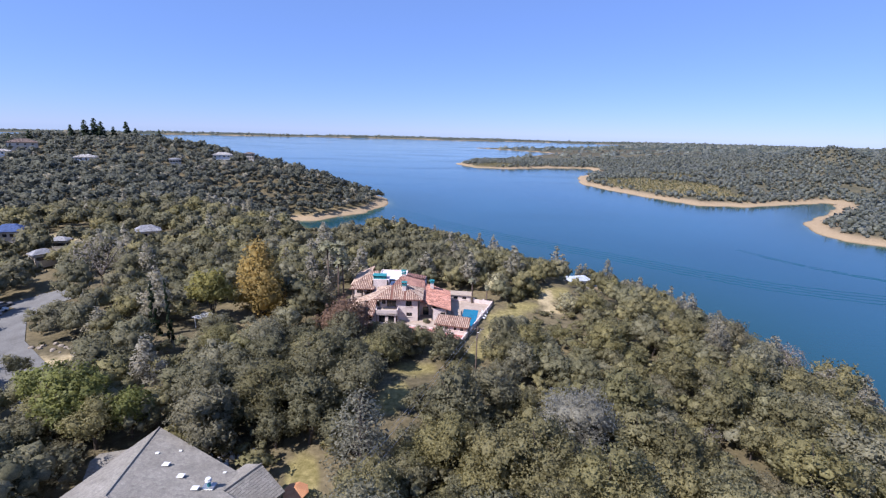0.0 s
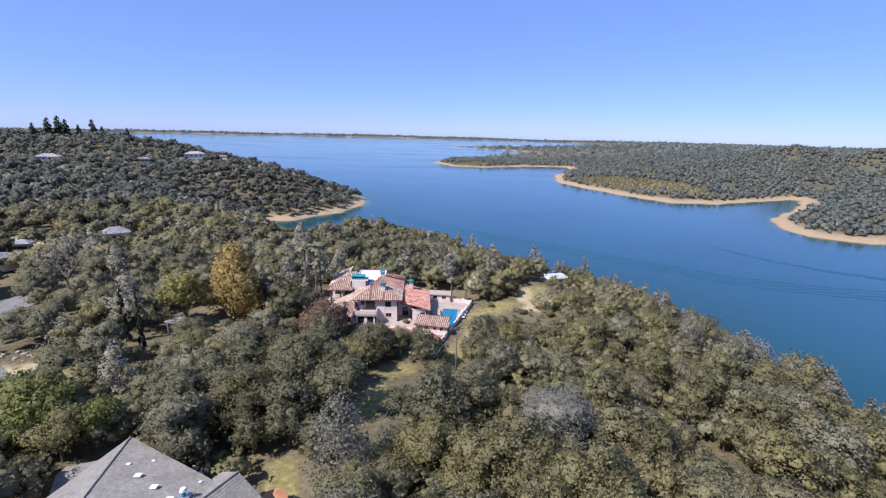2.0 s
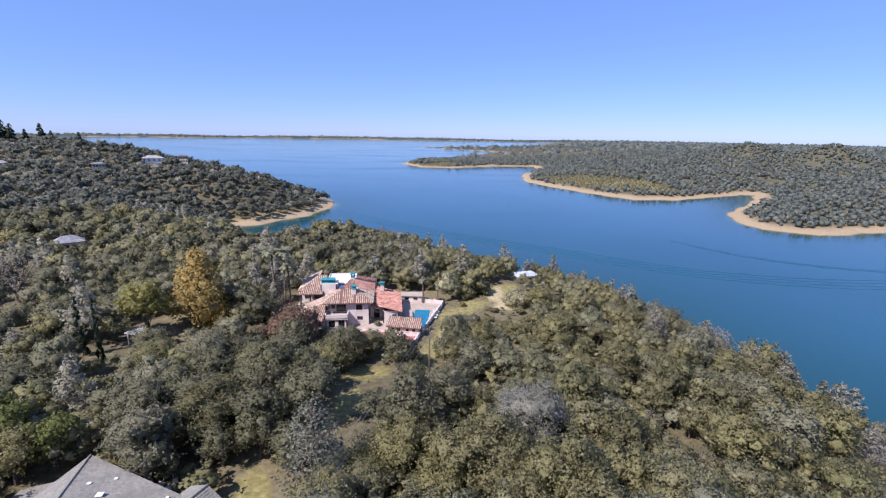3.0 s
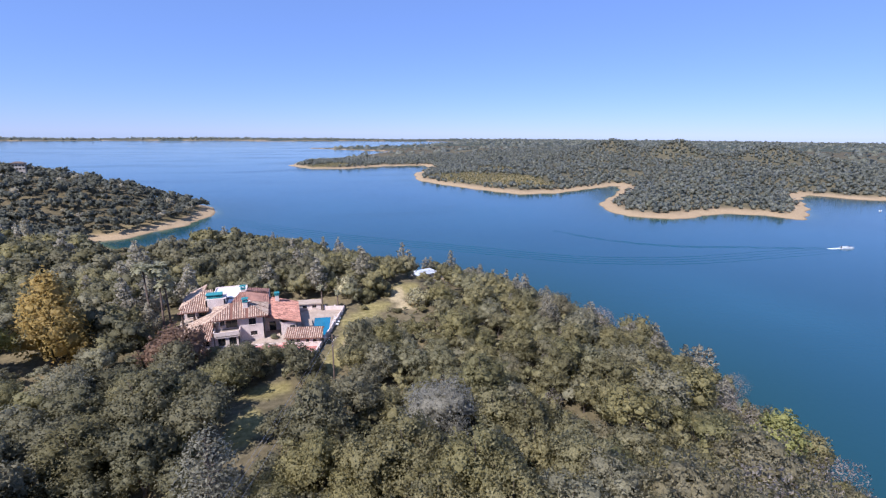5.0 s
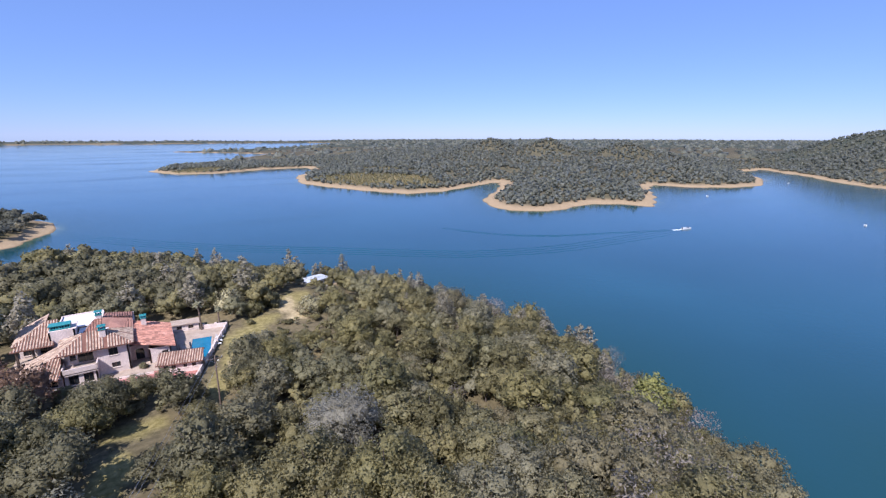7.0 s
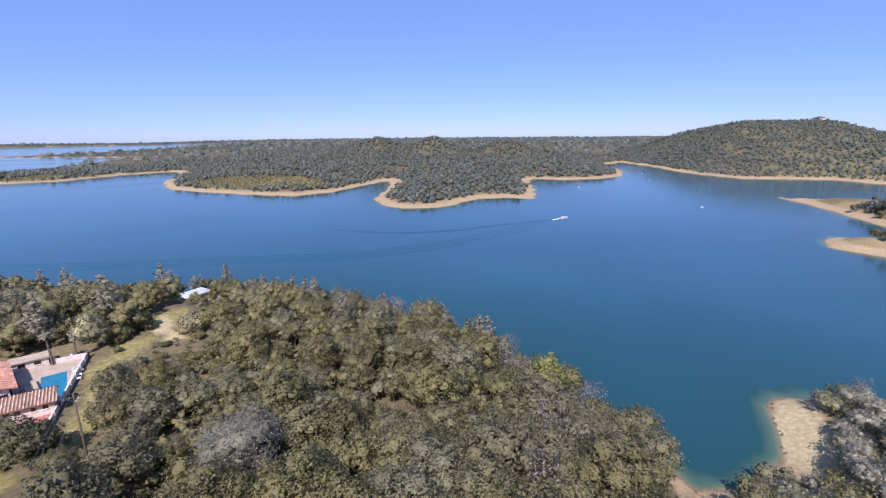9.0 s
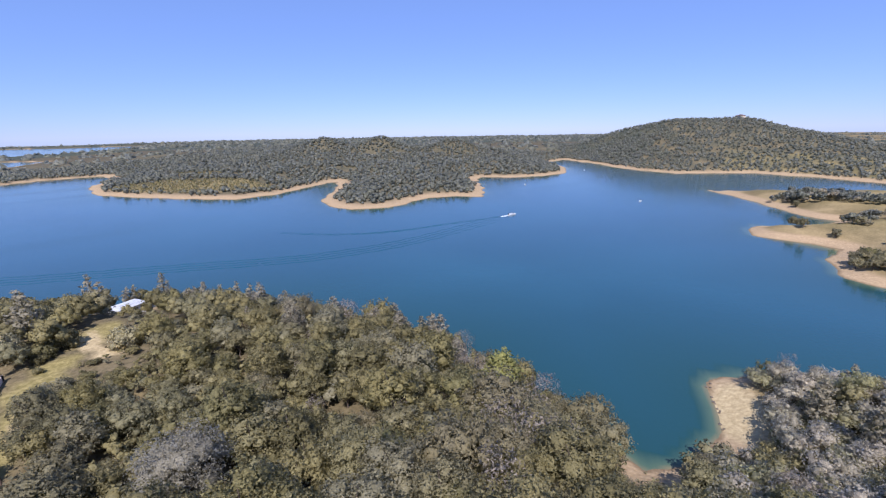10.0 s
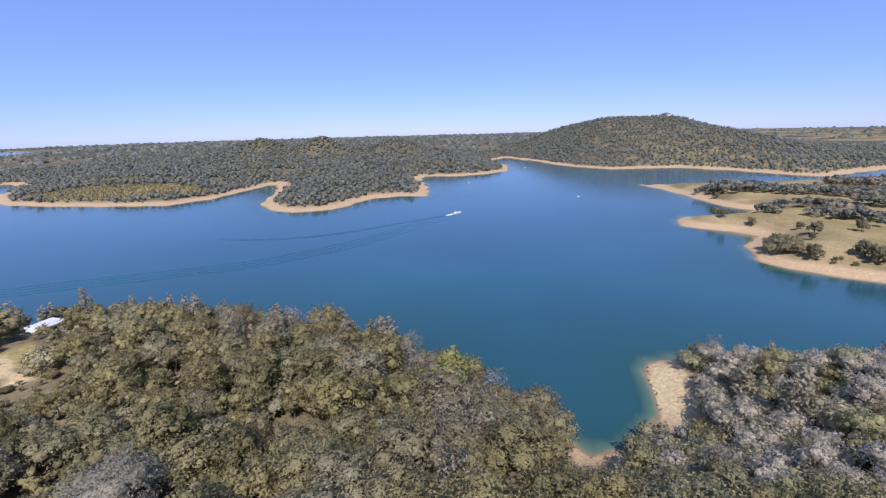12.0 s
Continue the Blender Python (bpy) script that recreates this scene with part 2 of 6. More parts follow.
def mound(x, y, cx, cy, sx, sy):
    return np.exp(-((x - cx) / sx) ** 2 - ((y - cy) / sy) ** 2)


def land(x, y):
    """Height of the ground and its distance to the shore at (x, y)."""
    x, y = np.asarray(x, float), np.asarray(y, float)
    r = np.hypot(x, y)
    a = np.minimum(6, 0.006 * r)
    wx, wy = x + a * wobble(x, y, 14, 1.0), y + a * wobble(x, y, 14, 5.0)
    d1, d2 = shore_distance(wx, wy, MAINLAND + COVES), shore_distance(wx, wy, FAR_SIDE + FAR_BACK)
    d3 = r - 4330 - 130 * wobble(x, y, 420)
    isles = np.full(x.shape, -1e9)
    for cx, cy, sx, sy in ((-620, 3560, 330, 26), (-60, 3900, 420, 30), (-240, 3250, 160, 14), (330, 4060, 300, 34), (140, 2900, 130, 16),
                            (-620, 2610, 55, 9), (-510, 2620, 38, 7), (-420, 2640, 60, 10), (-300, 2600, 34, 7), (-215, 2660, 60, 9), (-100, 2650, 44, 8), (-760, 3040, 70, 11), (30, 2480, 46, 8), (-20, 2330, 30, 6)):
        isles = np.maximum(isles, (1 - np.hypot((x - cx) / sx, (y - cy) / sy)) * sy)
    low = ease(180, 270, x)
    h1 = 2.4 * (1 - np.exp(-np.maximum(d1, 0) / 8)) + (19 * (1 - low) + 6.5 * low) * ease(2 * low, 50 - 14 * low + 35 * ease(120, 185, y), d1)
    h1 = h1 + ease(10, 120, d1) * (30 * mound(x, y, -430, 545, 230, 135) + 6 * mound(x, y, -255, 510, 110, 60) + 8 * mound(x, y, -330, 330, 170, 140) + 1.4 * wobble(x, y, 40))
    rise = 0.22 + 0.78 * ease(150, 560, x)
    h2 = 2.6 * (1 - np.exp(-np.maximum(d2, 0) / 9)) + rise * (12 * ease(12, 110, d2) + 25 * ease(50, 400, d2)) * (1 - 0.5 * ease(1080, 1500, r)) * (1 - 0.5 * ease(0, 260, -y) * ease(700, 900, x))
    h2 = h2 + ease(30, 200, d2) * (54 * mound(x, y, 1290, 165, 260, 220) + 15 * mound(x, y, 1278, 250, 80, 70) + 9 * mound(x, y, 1298, 82, 60, 50)
                                   + 26 * mound(x, y, 719, 695, 46, 46) + 22 * mound(x, y, 668, 812, 44, 44) + 27 * mound(x, y, 815, 572, 60, 50) + 24 * mound(x, y, 880, 485, 60, 55) + 22 * mound(x, y, 1245, 375, 110, 80) + 2.2 * wobble(x, y, 70) + 3 * wobble(x, y, 300))
    h3 = np.maximum(d3, 0) * 0.2
    h3 = np.minimum(h3, 13 + 6 * wobble(x, y, 600))
    h4 = np.minimum(np.maximum(isles, 0) * 0.12, 1.5)
    for cx, cy, rad, level in ((-6, 117, 27, 20.85), (-32, 45, 20, 21.4)):  # levelled building plots
        h1 = h1 + (level - h1) * (1 - ease(rad, rad + 12, np.hypot(x - cx, y - cy)))
    d = np.maximum(np.maximum(d1, d2), np.maximum(d3, isles))
    z = np.maximum(np.maximum(np.where(d1 > 0, h1, -1), np.where(d2 > 0, h2, -1)), np.maximum(np.where(d3 > 0, h3, -1), np.where(isles > 0, h4, -1)))
    return np.where(d > 0, z, np.maximum(d * 0.14, -7)), d


def mesh_object(name, verts, faces, mats, floats=None, smooth=False, parent=None, normals=None):
    """One mesh object from arrays of corners and of faces with equally many sides."""
    verts, faces = np.asarray(verts, np.float32), np.asarray(faces, np.int32)
    me = bpy.data.meshes.new(name)
    k = faces.shape[1]
    me.vertices.add(len(verts))
    me.vertices.foreach_set("co", verts.ravel())
    me.loops.add(faces.size)
    me.loops.foreach_set("vertex_index", faces.ravel())
    me.polygons.add(len(faces))
    me.polygons.foreach_set("loop_start", np.arange(0, faces.size, k, dtype=np.int32))
    for mat in mats:
        me.materials.append(mat)
    me.update(calc_edges=True)
    for key, values in (floats or {}).items():
        at = me.attributes.new(key, "FLOAT", "POINT")
        at.data.foreach_set("value", np.asarray(values, np.float32))
    if smooth or normals is not None:
        me.polygons.foreach_set("use_smooth", np.ones(len(faces), bool))
    if normals is not None:
        me.normals_split_custom_set_from_vertices(np.asarray(normals, np.float32))
    ob = new(name, me)
    ob.parent = parent
    return ob


def disc(growth, step_deg, wide_deg, first, last):
    """Rings and spokes of a round sheet, finer on the side of the lake."""
    az = np.radians(np.concatenate([np.arange(-62, 122, step_deg), np.arange(122, 298, wide_deg)]))
    radii = [0.0, first]
    while radii[-1] < last:
        radii.append(radii[-1] * growth + 0.4)
    radii = np.array(radii)
    x, y = np.outer(radii, np.sin(az)), np.outer(radii, np.cos(az))
    i, j = np.meshgrid(np.arange(len(radii) - 1), np.arange(len(az)), indexing="ij")
    j2 = (j + 1) % len(az)
    k = len(az)
    faces = np.stack([i * k + j, (i + 1) * k + j, (i + 1) * k + j2, i * k + j2], -1).reshape(-1, 4)[:, ::-1]
    return x.ravel(), y.ravel(), faces


# clearings on the ridge: lawn and bare paths as soft ellipses (x, y, half length, half width, turn)
LAWNS = [(18, 118, 8, 5, 64), (14, 109, 7, 3.0, 68), (35, 138, 8, 5, 40), (42, 128, 5, 3, 0), (-5.5, 88, 5.2, 3.6, 10), (-8.6, 75, 5.4, 3.0, 75), (-19.3, 55, 2.6, 6.5, 12), (24, 127, 5, 4, 0), (8.5, 97, 2.2, 7, -10)]
DIRTS = [(12.5, 104, 1.1, 6, -20), (17, 111, 5, 1.2, 60), (32, 134, 7, 2.6, 70), (-80, 88, 9, 4, 20), (-160, 189, 12, 7, 0), (33, 124, 4, 3, 0), (2.5, 72, 1.4, 0.9, 30), (123, 6, 15, 5.5, 14)]


def soft_ellipses(x, y, ellipses):
    out = np.zeros(np.shape(x))
    for cx, cy, a, b, turn in ellipses:
        c, s = math.cos(radians(turn)), math.sin(radians(turn))
        u, v = ((x - cx) * c + (y - cy) * s) / a, (-(x - cx) * s + (y - cy) * c) / b
        out = np.maximum(out, 1 - ease(0.75, 1.15, np.hypot(u, v) + 0.12 * wobble(x, y, 2.5)))
    return out


# open slopes of low scrub on the far shore
SCRUB = [(292, 632, 118, 52, 112), (355, 745, 60, 14, 100), (105, 1010, 60, 36, 20)]
gx, gy, gf = disc(1.023, 0.42, 6.0, 3.0, 4880)
gz, gd = land(gx, gy)
gr = np.hypot(gx, gy)
litter = ease(8, 26, gd) * np.where((gx > 235) & (gy < 90) & (gr < 1000), 0.15, np.where((gx > 700) & (gy < 0.62 * gx - 200) & (gr < 1700), 0.8, 0.85)) * (0.75 + 0.25 * wobble(gx, gy, 9))
litter = litter * (1 - 0.4 * soft_ellipses(gx, gy, SCRUB))
litter = np.where((gr > 1500) & (gd > 12), np.where((gy < 0.1 * gx) & (gr > 1750), 0.25 + 0.5 * (wobble(gx, gy, 110) > 0.1), 1.0), litter)
lawn = np.maximum(np.maximum(soft_ellipses(gx, gy, LAWNS), 0.4 * soft_ellipses(gx, gy, SCRUB)), np.where((gx > 235) & (gy < 90) & (gr < 1000), 0.6 * ease(14, 40, gd) * (0.7 + 0.3 * wobble(gx, gy, 25)), 0))
dirt = soft_ellipses(gx, gy, DIRTS)
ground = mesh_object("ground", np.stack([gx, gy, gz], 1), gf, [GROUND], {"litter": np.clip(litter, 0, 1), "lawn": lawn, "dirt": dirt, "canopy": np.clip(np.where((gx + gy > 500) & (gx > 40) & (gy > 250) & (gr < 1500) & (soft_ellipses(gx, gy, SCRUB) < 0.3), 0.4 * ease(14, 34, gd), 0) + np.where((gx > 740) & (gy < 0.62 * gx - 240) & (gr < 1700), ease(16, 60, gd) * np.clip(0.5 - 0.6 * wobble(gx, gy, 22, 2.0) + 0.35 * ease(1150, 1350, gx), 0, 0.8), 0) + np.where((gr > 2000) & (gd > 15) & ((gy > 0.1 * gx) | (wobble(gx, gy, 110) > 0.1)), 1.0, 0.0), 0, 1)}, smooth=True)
tagged(ground, "dry grassy hills with bare tan shores round a lake", "ground", kind="structure")
wx_, wy_, wf = disc(1.04, 0.8, 12.0, 40.0, 4880)
_, wd = land(wx_, wy_)
water = mesh_object("water", np.stack([wx_, wy_, wx_ * 0], 1), wf, [WATER], {"shallow": 0.72 * np.clip(1 + wd / 4.5, 0, 1) + 0.28 * np.clip(1 + wd / 80, 0, 1)}, smooth=True)
tagged(water, "deep blue lake with fine ripples and green shallows", "lake", kind="structure")


def height(x, y):
    return float(land(np.array([x]), np.array([y]))[0][0])


def empty(name, x=0, y=0, z=0, turn=0, scale=1.0):
    ob = new(name)
    ob.empty_display_size = 0.5
    ob.matrix_basis = pose(x, y, z, 0, 0, turn) @ Matrix.Diagonal((scale, scale, scale, 1))
    return ob


def part(name, bm, mat, parent, label="", smooth=False):
    """Links a bmesh as one mesh object under a thing or a part."""
    me = bpy.data.meshes.new(name)
    bm.normal_update()
    bm.to_mesh(me)
    bm.free()
    for m in mat if isinstance(mat, (list, tuple)) else [mat]:
        me.materials.append(m)
    if smooth:
        me.polygons.foreach_set("use_smooth", np.ones(len(me.polygons), bool))
    ob = new(name, me)
    ob.parent = parent
    return tagged(ob, label)


# ---- trees ----
def ball(n):
    """A unit icosphere as arrays."""
    bm = bmesh.new()
    bmesh.ops.create_icosphere(bm, subdivisions=n, radius=1)
    v = np.array([p.co[:] for p in bm.verts])
    f = np.array([[p.index for p in q.verts] for q in bm.faces])
    bm.free()
    return v, f


BALL = ball(1)


def unit(v):
    return v / (np.linalg.norm(v, axis=1, keepdims=True) + 1e-9)


def leaf_crown(seed, blobs, count, size, core=0.8, upright=0.0, outer=1.08, needle=1.0, ragged=0.4):
    """Leaves strewn over a set of lumps (x, y, z, radius), with a smaller solid lump inside each: corners, triangles and soft normals."""
    rng = np.random.default_rng(seed)
    b = np.array(blobs, float)
    w = b[:, 3] ** 2
    which = rng.choice(len(b), int(count * 1.5), p=w / w.sum())
    n = rng.normal(size=(len(which), 3))
    n[:, 2] += 0.25
    n = unit(n)
    p = b[which, :3] + n * (b[which, 3] * rng.uniform(0.72, outer, len(which)))[:, None]
    deep = np.zeros(len(p), bool)
    for i, (x, y, z, r) in enumerate(b):
        deep |= (which != i) & (np.linalg.norm(p - (x, y, z), axis=1) < 0.72 * r)
    p, n = p[~deep][:count], n[~deep][:count]
    k = len(p)
    bend = b[:, 3].max() * 0.16
    p = p + bend * np.sin(p[:, [1, 2, 0]] * (1.9 / bend ** 0.5) + seed) + bend * 0.5 * np.sin(p[:, [2, 0, 1]] * (5.3 / bend ** 0.5) + 2 * seed)
    middle = np.average(b[:, :3], axis=0, weights=w)
    soft = unit(n * 0.5 + unit(p - middle) * 0.5 + np.array((0, 0, 0.12)) + rng.normal(size=(k, 3)) * ragged)
    face = unit(n * 0.7 + rng.normal(size=(k, 3)) * 0.55 + np.array((0, 0, 0.25)))
    t1 = unit(np.cross(face, rng.normal(size=(k, 3)) + np.array((0, 0, upright))))
    t2 = np.cross(face, t1) * needle
    s = (size * rng.uniform(0.6, 1.35, k) / 2)[:, None]
    v = np.stack([p - t1 * s * 1.3 - t2 * s, p + t1 * s * 1.3 - t2 * s, p + t2 * s * 1.7], 1)
    back = np.einsum("ij,ij->i", np.cross(v[:, 1] - v[:, 0], v[:, 2] - v[:, 0]), soft) < 0
    v[back] = v[back][:, [0, 2, 1]]
    v, f, nn = v.reshape(-1, 3), np.arange(3 * k).reshape(-1, 3), np.repeat(soft, 3, axis=0)
    if core:
        vs, fs, ns, at = [v], [f], [nn], len(v)
        for x, y, z, r in b[b[:, 3] > 0.4 * b[:, 3].max()]:
            lump = BALL[0] * r * core * rng.uniform(0.7, 1.15, (len(BALL[0]), 1)) + (x, y, z)
            vs.append(lump)
            fs.append(BALL[1] + at)
            ns.append(unit(BALL[0] * 0.5 + unit(lump - middle) * 0.5 + np.array((0, 0, 0.12))))
            at += len(lump)
        v, f, nn = np.concatenate(vs), np.concatenate(fs), np.concatenate(ns)
    return v, f, nn


def oak_lumps(seed, radius=4.6, height=9.0, n=15, top=0.35):
    rng = np.random.default_rng(seed)
    out = [(0, 0, height * 0.62, radius * 0.55)]
    for i in range(n):
        a, u = i * 2.4 + rng.uniform(-0.4, 0.4), rng.uniform(0.0, 1.0)
        ring = radius * (0.74 - top * u * u) * rng.uniform(0.85, 1.12)
        z = height * (0.42 + 0.42 * u) + rng.uniform(-0.5, 0.5)
        r = radius * rng.uniform(0.2, 0.42)
        out.append((ring * math.cos(a), ring * math.sin(a), z, r))
        if n > 9:  # smaller sprays that break the outline of each lump
            b, c = rng.uniform(0, 6.283), rng.uniform(-0.2, 0.8)
            out.append((out[-1][0] + r * 0.8 * math.cos(b), out[-1][1] + r * 0.8 * math.sin(b), z + r * c, r * rng.uniform(0.4, 0.7)))
    return out


def pine_lumps(seed, radius=2.6, height=13.0, n=16, bottom=0.3):
    rng = np.random.default_rng(seed)
    out = []
    for i in range(n):
        u = i / (n - 1)
        a = i * 2.4 + rng.uniform(-0.5, 0.5)
        ring = radius * (1 - u) ** 0.6 * rng.uniform(0.4, 0.95)
        out.append((ring * math.cos(a), ring * math.sin(a), height * (bottom + (0.97 - bottom) * u), radius * (0.42 - 0.22 * u) * rng.uniform(0.8, 1.2)))
    return out


def limb(bm, a, b, ra, rb, sides=6):
    """A tapered limb from a to b."""
    a, b = Vector(a), Vector(b)
    q = (b - a).to_track_quat("Z", "Y")
    ring = []
    for p, r in ((a, ra), (b, rb)):
        ring.append([bm.verts.new(p + q @ Vector((r * math.cos(2 * math.pi * i / sides), r * math.sin(2 * math.pi * i / sides), 0))) for i in range(sides)])
    for i in range(sides):
        bm.faces.new((ring[0][i], ring[0][(i + 1) % sides], ring[1][(i + 1) % sides], ring[1][i]))
    bm.faces.new(ring[1])


def trunk_mesh(seed, lumps, thick, forked=True):
    rng = random.Random(seed)
    bm = bmesh.new()
    if forked:
        fork = Vector((rng.uniform(-0.3, 0.3), rng.uniform(-0.3, 0.3), 2.0))
        limb(bm, (0, 0, -1.5), fork, thick, thick * 0.75, 8)
        for x, y, z, r in lumps[1:8]:
            mid = fork.lerp(Vector((x, y, z)), 0.5) + Vector((rng.uniform(-0.3, 0.3), rng.uniform(-0.3, 0.3), 0.2))
            limb(bm, fork, mid, thick * 0.5, thick * 0.32, 5)
            limb(bm, mid, (x, y, z), thick * 0.32, thick * 0.12, 5)
    else:
        topz = lumps[-1][2]
        limb(bm, (0, 0, -1.5), (0, 0, topz * 0.55), thick, thick * 0.6, 8)
        limb(bm, (0, 0, topz * 0.55), (0, 0, topz), thick * 0.6, thick * 0.12, 6)
        for x, y, z, r in lumps[:-1]:
            limb(bm, (0, 0, z - 0.4 - 0.2 * math.hypot(x, y)), (x, y, z), thick * 0.22, thick * 0.07, 4)
    return bm


def tree(name, label, lumps, leaves, mat, thick=0.3, forked=True, seed=1, size=0.36, bark=None, category="tree", **kw):
    """A tree at the origin: trunk with limbs, and a crown of leaves."""
    e = empty(name)
    part("trunk", trunk_mesh(seed, lumps, thick, forked), bark or BARK, e)
    v, f, n = leaf_crown(seed, lumps, leaves, size, **kw)
    mesh_object("crown", v, f, [mat], parent=e, normals=n)
    return tagged(e, label, category)


def inside(x, y, outline):
    return shore_distance(np.asarray(x, float), np.asarray(y, float), outline) > 0


VILLA_YARD = [(-31, 110), (-25, 106), (-14, 105), (-7, 102), (2, 94.5), (9, 94.5), (12, 108), (19, 128), (14, 132), (3, 134), (-7, 139), (-24, 139), (-32, 124)]
NEAR_HOUSE_YARD = [(-47, 40), (-49.5, 50), (-42, 60.5), (-30, 57), (-23, 53), (-17.5, 47), (-24, 30), (-46, 30)]
ROAD_LINE = [(-68, 70), (-76, 77.5), (-87, 85), (-99, 94), (-110, 107), (-113, 127)]


def near_line(x, y, line):
    best = np.full(np.shape(x), 1e9)
    for (ax, ay), (bx, by) in zip(line, line[1:]):
        ex, ey = bx - ax, by - ay
        t = np.clip(((x - ax) * ex + (y - ay) * ey) / (ex * ex + ey * ey), 0, 1)
        best = np.minimum(best, np.hypot(x - ax - t * ex, y - ay - t * ey))
    return best


# houses on the hill beyond the cove, and below it: x, y, turn, width, storeys
HILL_HOUSES = [(-224, 470, 20, 17, 1), (-206, 492, 10, 9, 2), (-246, 424, 30, 9, 1), (-316, 410, 15, 16, 1), (-398, 441, 40, 22, 2), (-392, 412, 30, 12, 1), (-127, 192, 35, 9, 1), (-175, 181, 20, 10, 1), (-146, 170, 10, 5, 1), (-138, 152, 60, 5.5, 1)]


def off_houses(x, y):
    free = np.ones(np.shape(x), bool)
    for a, b, turn, w, st in HILL_HOUSES:
        k = 1 - 13 / math.hypot(a, b)
        free &= (np.hypot(x - a, y - b) > w * 0.62 + 2.5) & (np.hypot(x - a * k, y - b * k) > (10 if b > 300 else 7))
    return free


# single trees that stand out: x, y, and the clear space they need
SPECIAL = [(21.5, 62.5, 7), (-12, 56, 4), (-50, 115, 6), (-68, 101, 5), (-62, 97.5, 5), (-24, 101, 5), (-15, 85.5, 4), (18, 136, 5), (36, 124, 4), (85, 50, 4), (-52, 59, 6), (-61, 116, 4), (-103, 133, 8), (-97, 125, 5),
           (-41, 143, 3), (-36, 142, 3), (-34, 138, 3), (54, 172, 3), (62, 168, 3)]


def scatter(seed, x0, x1, y0, y1, step, margin, keep):
    """Uneven points on land, margin metres or more from the shore, where keep(x, y) holds."""
    rng = np.random.default_rng(seed)
    x, y = np.meshgrid(np.arange(x0, x1, step), np.arange(y0, y1, step))
    x = (x + rng.uniform(-0.42, 0.42, x.shape) * step).ravel()
    y = (y + rng.uniform(-0.42, 0.42, y.shape) * step).ravel()
    ok = keep(x, y)
    x, y = x[ok], y[ok]
    z, d = land(x, y)
    ok = d > margin
    return x[ok], y[ok], z[ok], d[ok]


def open_ground(x, y):
    grow = [(a, b, c + 1.2, d + 1.2, e) for a, b, c, d, e in LAWNS + DIRTS]
    free = (soft_ellipses(x, y, grow) < 0.4) & ~inside(x, y, VILLA_YARD) & ~inside(x, y, NEAR_HOUSE_YARD) & (near_line(x, y, ROAD_LINE) > 5.4) & (near_line(x, y, [(-117, 118), (-109, 128)]) > 6)
    for cx, cy, r in SPECIAL:
        free &= np.hypot(x - cx, y - cy) > r
    return free & (np.hypot(x - 58, y - 190) > 9) & (near_line(x, y, [(143, 9), (130, 10), (118, 5), (108, 4)]) > 5.8) & (near_line(x, y, [(48, 160), (57, 188)]) > 5.5) & off_houses(x, y)


NEAR = (32, 48, 78)  # the wood over which the camera hangs


def in_view(x, y):
    """Not under or behind the path."""
    return (np.hypot(x, y) > 36) & (y > -0.42 * x - 6) & ((x > 0) | (y > 0.6 * abs(x)))


def near_wood(x, y):
    return np.hypot(x - NEAR[0], y - NEAR[1]) < NEAR[2]


oaks = [tree("oak_tree", "grey-green live oak with a dense rounded crown in the wood", oak_lumps(s, 3.4 + 0.3 * (s % 3), 8.4 + 0.6 * (s % 2), 17), 2300, OAK, 0.3, seed=s, size=0.29, core=0.66, needle=0.6) for s in range(1, 8)]
pines = [tree("grey_pine", "thin grey pine with wispy open crown", pine_lumps(s, 3.0, 11.5, 18), 1500, GREY_PINE, 0.22, False, seed=s, size=0.30, core=0.4, upright=2.0, outer=1.35) for s in (21, 22)]
bares = [tree("bare_tree", "leafless grey tree with a haze of pale twigs", oak_lumps(s, 3.2, 7.5, 12), 800, BARE, 0.2, seed=s, size=0.30, core=0, outer=1.25, needle=0.35) for s in (31, 32)]

def clear_height(x, y, z):
    """How tall the planting in the villa's foreground may grow."""
    r = math.hypot(x, y)
    top = max(3.4, 70 - (0.425 if x < -8 else 0.465) * r - z) if -36 < x < 12 and 70 < y < 112 else 99.0
    if x > 25 and 120 < y < 200:
        top = min(top, 7.6)
    for line, wide, slope, least in LOW_PLANTING:
        if near_line(x, y, line) < wide:
            top = min(top, max(least, 70 - slope * r - z))
    return top


# strips of low planting below the lawns, the lakeside house and the yellow trees: line, half width, fall
LOW_PLANTING = [([(33, 108), (57, 184)], 5.5, 0.318, 3.2), ([(24, 88), (36, 131)], 8.0, 0.40, 2.5), ([(4.6, 58), (7.3, 84)], 5.4, 0.575, 2.2), ([(7.5, 86), (12, 104)], 3.0, 0.53, 2.0), ([(-44, 72), (-66, 100)], 4.0, 0.44, 4.0), ([(-33, 78), (-50, 116)], 5.5, 0.42, 4.5), ([(-45, 84), (-60, 110)], 4.5, 0.445, 4.5),
                ([(-4.6, 74), (-6.2, 87)], 6.0, 0.60, 1.2), ([(-7.4, 62), (-8.6, 73)], 4.8, 0.70, 1.2), ([(-52, 210), (-95, 335)], 20.0, 0.205, 2.5),
                ([(17.5, 50), (20.3, 58.5)], 6.0, 0.715, 2.0), ([(-15, 42), (-20, 56)], 4.4, 0.95, 1.0), ([(58, 12), (90, 18.5)], 8.0, 0.79, 1.2), ([(-58, 58), (-86, 88)], 8.0, 0.405, 1.5), ([(-76, 70), (-112, 106)], 6.5, 0.35, 1.5), ([(-92, 98), (-112, 124)], 4.5, 0.30, 1.5)]


